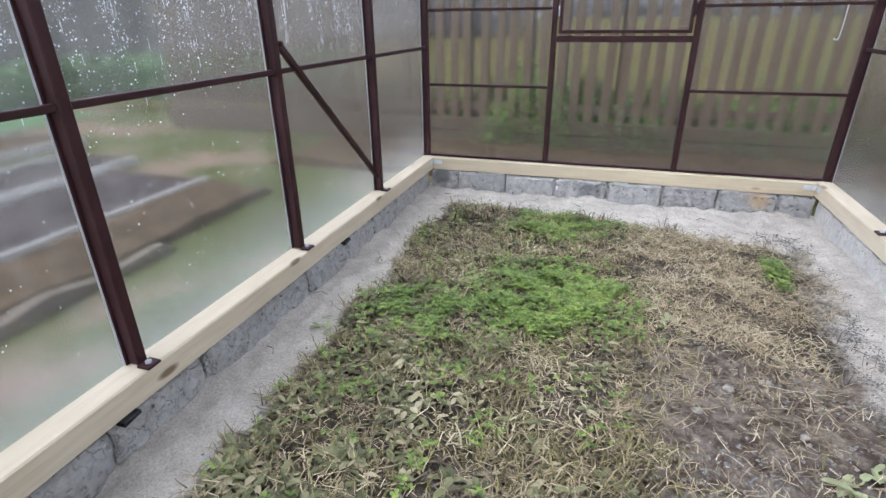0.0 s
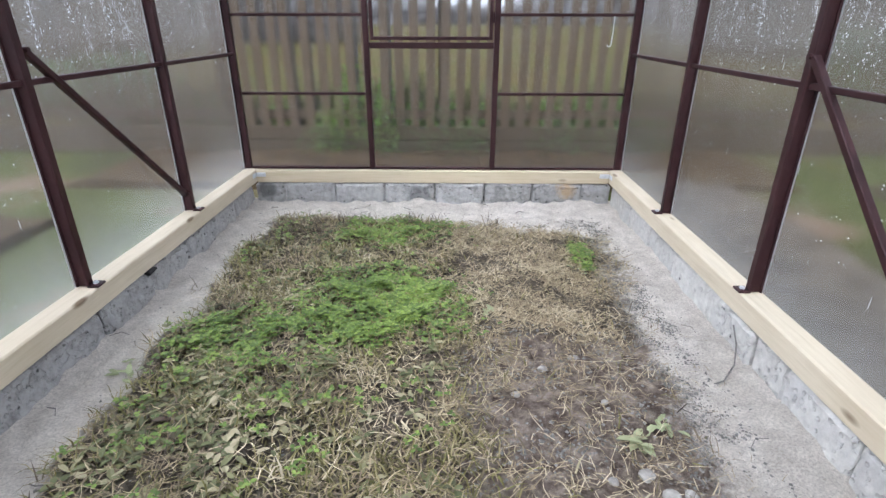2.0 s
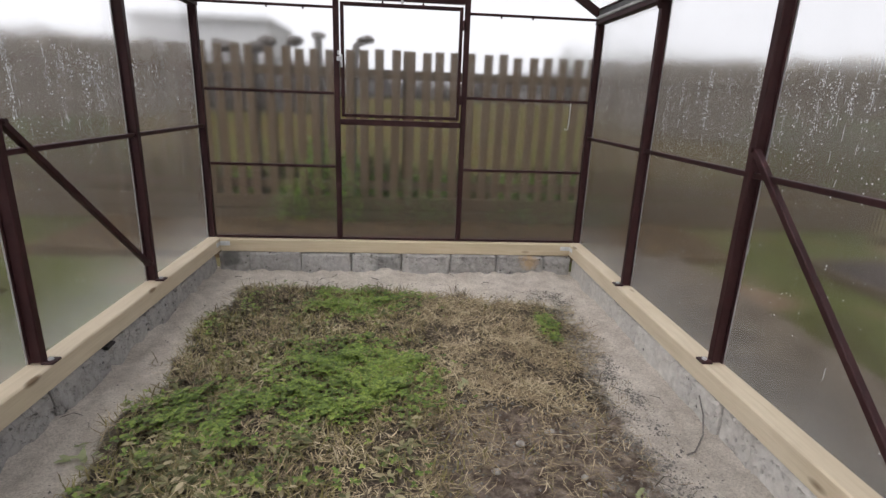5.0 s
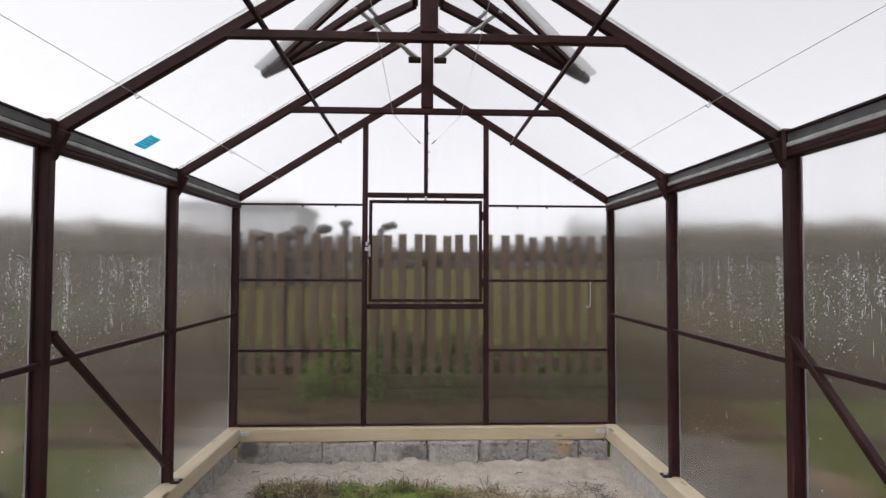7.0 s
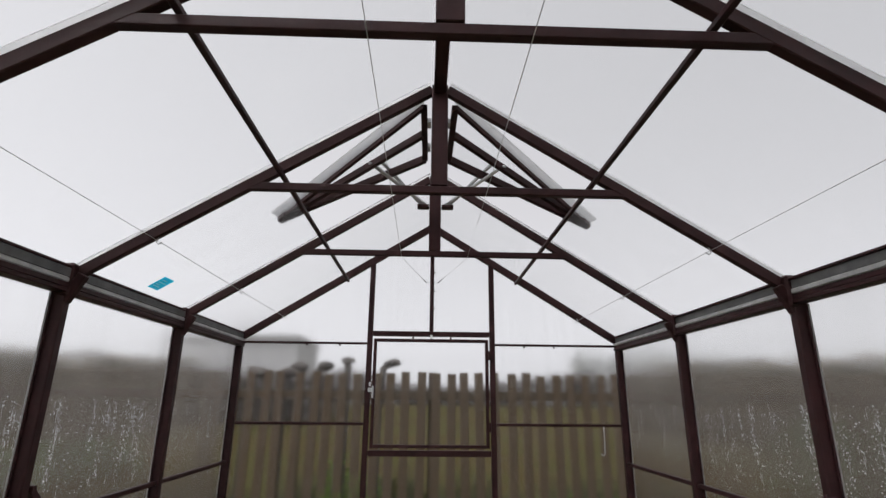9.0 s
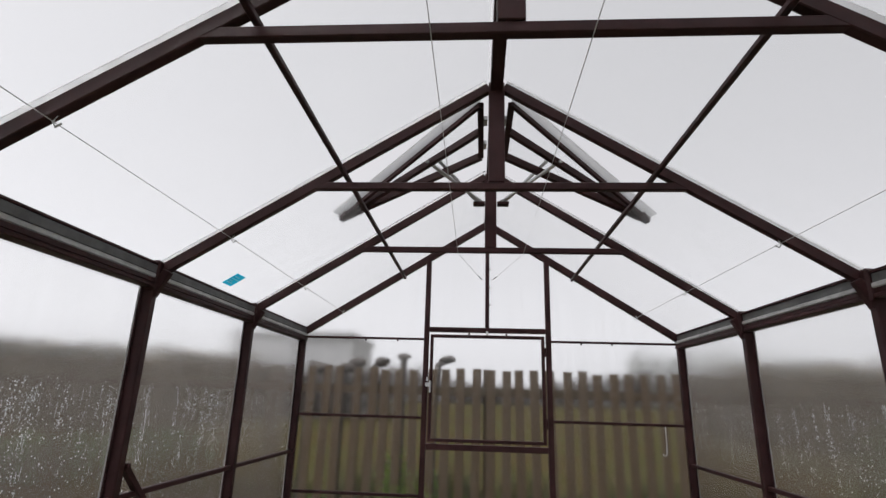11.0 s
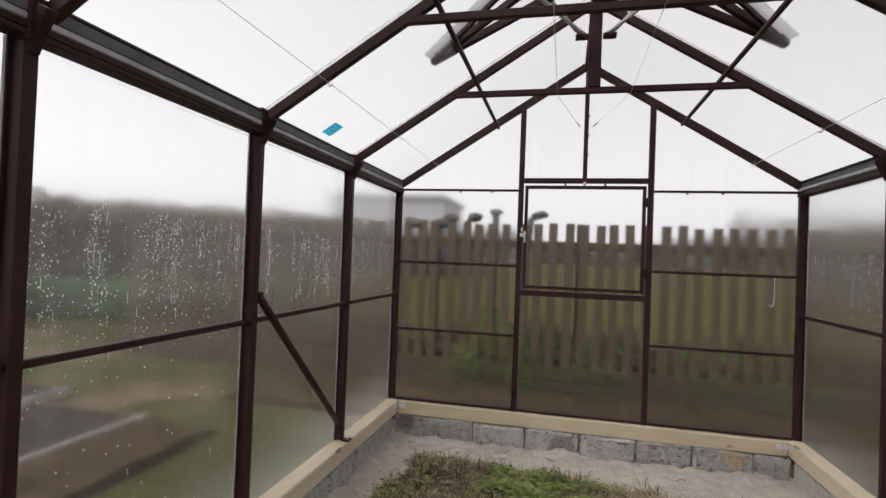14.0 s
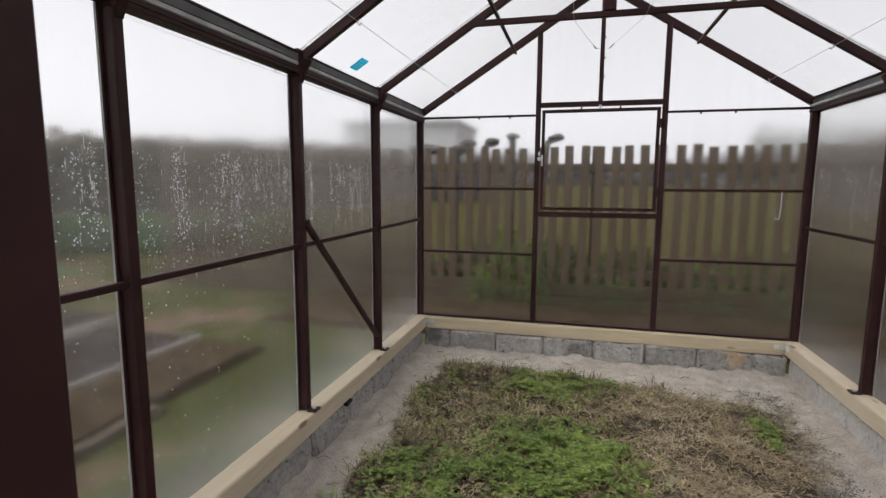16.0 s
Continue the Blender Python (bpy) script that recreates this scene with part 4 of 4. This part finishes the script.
verts, faces = [], []
for x, y in spots(2000, lambda x, y: soil_amount(x, y) * max(math.exp(-((y + 0.62) / 0.07) ** 2), 1.0 * math.exp(-((x + 0.85) / 0.28) ** 2 - ((y + 0.78) / 0.25) ** 2), 0.05) * patchy(x, y, 6, 50)):
    blade(verts, faces, x, y, floor_z(x, y), rng.uniform(0.03, 0.11), rng.uniform(0.002, 0.006), rng.uniform(0.1, 1.2), rng.uniform(0, math.tau), rng.uniform(0.1, 1.0))
for a, b, rr in HOLES:
    for _ in range(110):
        x, y = a + rng.normal(0, rr * 0.6), b + rng.normal(0, rr * 0.6)
        blade(verts, faces, x, y, floor_z(x, y), rng.uniform(0.03, 0.09), rng.uniform(0.003, 0.008), rng.uniform(1.0, 1.5), rng.uniform(0, math.tau), rng.uniform(0, 0.4))
tagged(soup("dead_stalks", verts, faces, DEAD), "dead brown stalks and leaves among the grass", "dead plants", kind="stuff")


# soil crumbs and chippings on the sand by the east wall
verts, faces = [], []


def crumb(x, y, z, r):
    k = len(verts)
    for dx, dy, dz in ((1, 0, 0), (0, 1, 0), (-1, 0, 0), (0, -1, 0), (0, 0, 0.8)):
        j = rng.uniform(0.6, 1.2)
        verts.append((x + dx * r * j, y + dy * r * j, z + dz * r * j))
    faces.extend([(k, k + 1, k + 4), (k + 1, k + 2, k + 4), (k + 2, k + 3, k + 4), (k + 3, k, k + 4)])


def crumb_share(x, y):
    a = math.exp(-((x - 1.09) / 0.10) ** 2) * (-2.0 < y < -0.5)
    b = 0.5 * math.exp(-((x - 1.03) / 0.14) ** 2) * (y < -2.0)
    c = 0.3 * math.exp(-((y + 0.66) / 0.07) ** 2) * (x > 0.2)
    return max(a, b, c, 0.012) * patchy(x, y, 9, 30) ** 2


for x, y in spots(2600, lambda x, y: (x > green_edge(y)) * (y < -1.9) * soil_amount(x, y) * patchy(x, y, 5, 60), 0.1, 1.1, -3.7, -1.9):
    crumb(x, y, floor_z(x, y) - 0.004, rng.uniform(0.003, 0.011))
for x, y in spots(7500, crumb_share, -1.28, 1.28, -3.6, -0.3):
    crumb(x, y, floor_z(x, y) - 0.001, rng.uniform(0.002, 0.010) * rng.uniform(0.4, 1.0))
tagged(soup("soil_crumbs", verts, faces, CRUMB), "dark soil crumbs strewn over the pale sand", "soil", kind="stuff")

bm = bmesh.new()
for x, y in spots(34, lambda x, y: 1.0 - soil_amount(x, y), -1.3, 1.3, -3.5, -0.2):
    a, ln = rng.uniform(0, math.tau), rng.uniform(0.03, 0.11)
    z = floor_z(x, y) + 0.004
    add_rod(bm, [(x, y, z), (x + 0.5 * ln * math.cos(a), y + 0.5 * ln * math.sin(a), z + 0.006), (x + ln * math.cos(a + 0.4), y + ln * math.sin(a + 0.4), z)], rng.uniform(0.0012, 0.0028), 5)
tagged(part("twigs", bm, HUSK), "thin dark twigs scattered on the sand", "twigs", kind="stuff")
tagged(rod("root", [(1.372, -2.10, -0.13), (1.368, -2.16, -0.19), (1.33, -2.24, -0.235), (1.24, -2.34, -0.243), (1.16, -2.37, -0.246)], 0.0035, CRUMB), "dark dry root lying over sand and block", "root")

for x, y, r in ((0.76, -2.84, 0.026), (0.80, -2.93, 0.03), (0.87, -2.91, 0.022), (0.55, -2.95, 0.02), (0.64, -2.97, 0.021), (0.65, -2.86, 0.016), (0.52, -2.3, 0.018), (0.40, -2.45, 0.02), (0.66, -2.22, 0.022), (0.72, -2.5, 0.015)):
    bm = bmesh.new()
    bmesh.ops.create_icosphere(bm, subdivisions=2, radius=r)
    for v in bm.verts:
        v.co = v.co * (1 + 0.5 * noise.noise(v.co * 30 + Vector((x * 50, y * 50, 0))))
        v.co.z *= 0.55
        v.co += Vector((x, y, floor_z(x, y) + r * 0.25))
    tagged(part("stone", bm, STONE), "small pale stone lying on dark soil", "stone", "stones on the soil")


# ---- outside: picket fence, beds, hedges, far house ----
fence = thing("fence", "weathered grey wooden picket fence behind the greenhouse", "fence", at=(0, 2.0, -0.3))
rnd = random.Random(3)
picket_mesh = None
for i in range(71):
    x = 0.078 + 0.172 * (i - 35)
    if picket_mesh is None:
        bm = bmesh.new()
        add_box(bm, (-0.049, -0.011, 0), (0.049, 0.011, 1.90), 0.004)
        ob = part("picket", bm, GREYWOOD_Z, fence)
        ob.matrix_parent_inverse = Matrix()
        picket_mesh = ob.data
    else:
        ob = new("picket", picket_mesh)
        ob.parent = fence
    ob.location = (x + rnd.uniform(-0.012, 0.012), 0, rnd.uniform(-0.03, 0.02))
    ob.rotation_euler = (0, rnd.uniform(-0.012, 0.012), 0)
for z in (0.10, 1.345):
    box("rail", (-6.1, 2.013, z - 0.05), (6.1, 2.06, z + 0.05), GREYWOOD_X, fence)
for z in (-0.26, -0.10):
    box("board", (-6.1, 1.955, z - 0.075), (6.1, 1.985, z + 0.075), GREYWOOD_X, fence)
for x in (-5.0, -2.5, 0.05, 2.5, 5.0):
    box("post", (x - 0.05, 2.062, -0.34), (x + 0.05, 2.15, 1.6), GREYWOOD_Z, fence)


def soil_bed(x0, x1, y0, y1, mat=None, label="bare dug brown garden bed"):
    bm = bmesh.new()
    bmesh.ops.create_grid(bm, x_segments=30, y_segments=50, size=0.5, matrix=Matrix.LocRotScale(((x0 + x1) / 2, (y0 + y1) / 2, -0.27), None, (x1 - x0, y1 - y0, 1)))
    for v in bm.verts:
        v.co.z += 0.05 * noise.noise(v.co * 3) - 0.1 * (min(v.co.x - x0, x1 - v.co.x, v.co.y - y0, y1 - v.co.y) < 0.001)
    tagged(part("soil_bed", bm, mat or SOIL), label, "garden bed", "garden beds")


soil_bed(-3.5, 3.5, 0.5, 1.85)


def raised_bed(x0, x1, y0, y1, soil=None, edge=None):
    top = thing("raised_bed", "plank-edged raised bed of brown soil", "garden bed", "garden beds", at=((x0 + x1) / 2, (y0 + y1) / 2, -0.34))
    box("plank", (x0 - 0.016, y0, -0.36), (x0 + 0.016, y1, -0.25), edge or PALEPLANK, top)
    box("plank", (x1 - 0.016, y0, -0.36), (x1 + 0.016, y1, -0.25), edge or PALEPLANK, top)
    box("plank", (x0 + 0.021, y1 - 0.05, -0.36), (x1 - 0.021, y1, -0.26), GREYWOOD_X, top)
    box("plank", (x0 + 0.021, y0, -0.36), (x1 - 0.021, y0 + 0.05, -0.26), GREYWOOD_X, top)
    bm = bmesh.new()
    bmesh.ops.create_grid(bm, x_segments=12, y_segments=50, size=0.5, matrix=Matrix.LocRotScale(((x0 + x1) / 2, (y0 + y1) / 2, -0.29), None, (x1 - x0 - 0.06, y1 - y0 - 0.1, 1)))
    for v in bm.verts:
        v.co.z += 0.06 * noise.noise(v.co * 3)
    part("soil", bm, soil or SOIL, top)


raised_bed(-4.72, -3.53, -7.5, -0.35, GREYSOIL)
raised_bed(-5.72, -4.84, -7.5, 0.1, GREYSOIL)
raised_bed(-7.7, -6.4, -7.5, 0.8)
raised_bed(3.9, 5.1, -6.5, 0.5, GREYSOIL, GREYWOOD_X)
raised_bed(5.6, 6.9, -6.5, 1.5, GREYSOIL, GREYWOOD_X)
soil_bed(1.75, 2.7, -6.0, 0.9, PALESOIL, "pale dry trodden earth beside the greenhouse")
soil_bed(-3.50, -2.82, -7.0, -0.3)
soil_bed(-2.79, -2.70, -7.0, -1.6, PALESOIL, "narrow strip of pale trodden earth beside a bed")


def foliage(name, centers, mat, label, size, per):
    """A bank of leaf clumps round the given centres (x, y, half width, height)."""
    verts, faces = [], []
    for x, y, wide, high in centers:
        for _ in range(per):
            a, r = rng.uniform(0, math.tau), wide * math.sqrt(rng.random())
            f = rng.random()
            z = -0.34 + high * f * (0.75 + 0.25 * math.cos(r / wide * 1.5))
            r *= 1 - 0.45 * f
            leaf(verts, faces, x + r * math.cos(a), y + r * math.sin(a), z, size * rng.uniform(0.6, 1.3), size * rng.uniform(0.5, 0.9), rng.uniform(0.3, 1.6), rng.uniform(0, math.tau))
    return tagged(soup(name, verts, faces, mat), label, "hedge", kind="stuff")


def arc(r, deg0, deg1, step, wide, high):
    out = []
    for d in np.arange(deg0, deg1, step):
        rr = r + rng.uniform(-1, 1)
        out.append((-rr * math.sin(radians(d)), -4 + rr * math.cos(radians(d)), wide, high * rng.uniform(0.98, 1.02)))
    return out


foliage("far_hedge", arc(27, 24, 110, 1.5, 1.6, 3.3) + arc(27, -110, -24, 1.5, 1.6, 3.3), BROWNHEDGE, "withered brown hedge at the end of the garden", 0.75, 420)
bm = bmesh.new()
bmesh.ops.create_grid(bm, x_segments=40, y_segments=50, size=0.5, matrix=Matrix.LocRotScale((-21.5, -13.5, -0.32), None, (27, 32, 1)))
for v in bm.verts:
    v.co.z += 0.02 * noise.noise(v.co * 0.8)
tagged(part("lawn", bm, LAWN), "mown deep green lawn beyond the beds", "lawn", kind="structure")


def skyline(x):
    return np.interp(x, [-26, -12, -5, -2, 5, 9, 12, 13.5, 17, 26], [4.6, 4.7, 4.5, 3.2, 3.0, 4.0, 4.3, 4.4, 4.5, 4.5])


foliage("far_trees", [(x, 45 + rng.uniform(-1.5, 1.5), 1.6, skyline(x) * rng.uniform(0.95, 1.02)) for x in np.arange(-26, 26, 0.8)], TREELINE, "distant brownish bare woodland behind the meadow", 0.45, 380)
foliage("far_trees", [(x, 60 + rng.uniform(-1.5, 1.5), 2.0, 8.2 * rng.uniform(0.9, 1.03)) for x in np.arange(18.5, 38, 1.2)], PALETREES, "tall far trees paled by haze in their colour", 0.6, 300)
foliage("low_hedge", [(x, 21.0 + rng.uniform(-0.4, 0.4), 0.9, 3.0 * rng.uniform(0.94, 1.03)) for x in np.arange(-13, -4.4, 0.6)], TREELINE, "brown leafless hedge before the far house", 0.3, 380)
bm = bmesh.new()
bmesh.ops.create_grid(bm, x_segments=60, y_segments=60, size=0.5, matrix=Matrix.LocRotScale((0, 33, -0.30), None, (90, 60, 1)))
for v in bm.verts:
    x, y = abs(v.co.x), v.co.y
    v.co.z += 0.03 * noise.noise(v.co * 0.6) + 1.25 * max(0.0, min(1.0, (y - 3) / 40)) * max(0.0, min(1.0, (0.47 * (y + 4) - x) / 4 + 0.5))
tagged(part("meadow", bm, MEADOW), "wet yellowish green meadow behind the fence", "meadow", kind="structure")
verts, faces = [], []
for _ in range(8000):
    x, y = rng.uniform(-4.5, 4.5), rng.uniform(2.25, 4.2)
    if rng.random() < 0.25 + 0.75 * patchy(x, y, 1.6, 90):
        blade(verts, faces, x, y, -0.33, rng.uniform(0.3, 0.95) * (0.6 + 0.6 * patchy(x, 0, 1.1, 91)), rng.uniform(0.012, 0.03), rng.uniform(0.0, 0.5), rng.uniform(0, math.tau), rng.uniform(0.1, 0.9))
tagged(soup("tall_grass", verts, faces, TALLGRASS), "rank olive and brown grass behind the fence", "grass", kind="stuff")
foliage("tall_weeds", arc(13, 30, 110, 3.5, 1.0, 0.75) + arc(12, -110, -35, 3.5, 1.0, 1.4), HEDGE, "tall dark green weeds along the garden", 0.22, 420)
foliage("fence_weeds", [(-1.12, 2.3, 0.2, 0.95), (-0.9, 2.3, 0.22, 1.08), (-0.62, 2.3, 0.2, 0.9), (-0.3, 2.3, 0.2, 0.62), (0.1, 2.3, 0.22, 0.66), (0.5, 2.3, 0.2, 0.55), (1.3, 2.3, 0.22, 0.6), (1.7, 2.3, 0.22, 0.68), (2.1, 2.3, 0.22, 0.66), (-1.9, 2.3, 0.22, 0.6)], LUSH, "fresh green weeds growing behind the fence", 0.06, 420)
foliage("fence_weeds", [(-1.02, 1.84, 0.22, 0.88), (-0.8, 1.84, 0.22, 0.95), (-0.6, 1.84, 0.2, 0.72), (-1.25, 1.84, 0.2, 0.6)], LUSH, "bright green weed clump before the fence", 0.030, 330)
foliage("fence_weeds", [(-1.3, 1.75, 0.35, 0.42), (-0.45, 1.75, 0.4, 0.62), (0.05, 1.75, 0.35, 0.58), (0.4, 1.75, 0.3, 0.5), (1.3, 1.75, 0.4, 0.5), (1.75, 1.75, 0.5, 0.55), (2.3, 1.75, 0.4, 0.5)], HEDGE, "dark green weeds growing before the fence", 0.025, 420)

house = thing("house", "pale far house beyond the garden fence", "house", at=(-9.5, 24, -0.34))
box("wall", (-12.5, 22, -0.34), (-6.35, 27, 4.15), PLASTER, house)
box("roof", (-12.6, 21.8, 4.15), (-6.25, 27.2, 4.42), ROOFING, house, bevel=0.05)


def dry_plant(x, h, tilt, head):
    top = thing("dried_sunflower", "dark dried flower head above the fence", "plant", "dried flowers", at=(x, 2.3, -0.34))
    rod("stem", [(x, 2.3, -0.34), (x + tilt * 0.1, 2.3, h * 0.7), (x + tilt * 0.35, 2.3, h - 0.06), (x + tilt, 2.3, h)], 0.045, HUSK, top)
    bm = bmesh.new()
    bmesh.ops.create_icosphere(bm, subdivisions=3, radius=head, matrix=Matrix.LocRotScale((x + tilt, 2.3, h), Euler((0, tilt, 0)), (1.15, 0.8, 0.6)))
    for v in bm.verts:
        v.co += 0.035 * noise.noise_vector(v.co * 7)
    part("flower_head", bm, HUSK, top)


for x, h, tilt, head in ((-0.97, 1.745, 0.01, 0.070), (-0.60, 1.715, 0.17, 0.085), (-1.36, 1.675, 0.13, 0.085), (-1.50, 1.66, -0.03, 0.10), (-1.70, 1.60, 0.05, 0.10), (-1.90, 1.58, -0.06, 0.11), (-2.12, 1.62, 0.08, 0.09)):
    dry_plant(x, h, tilt, head)
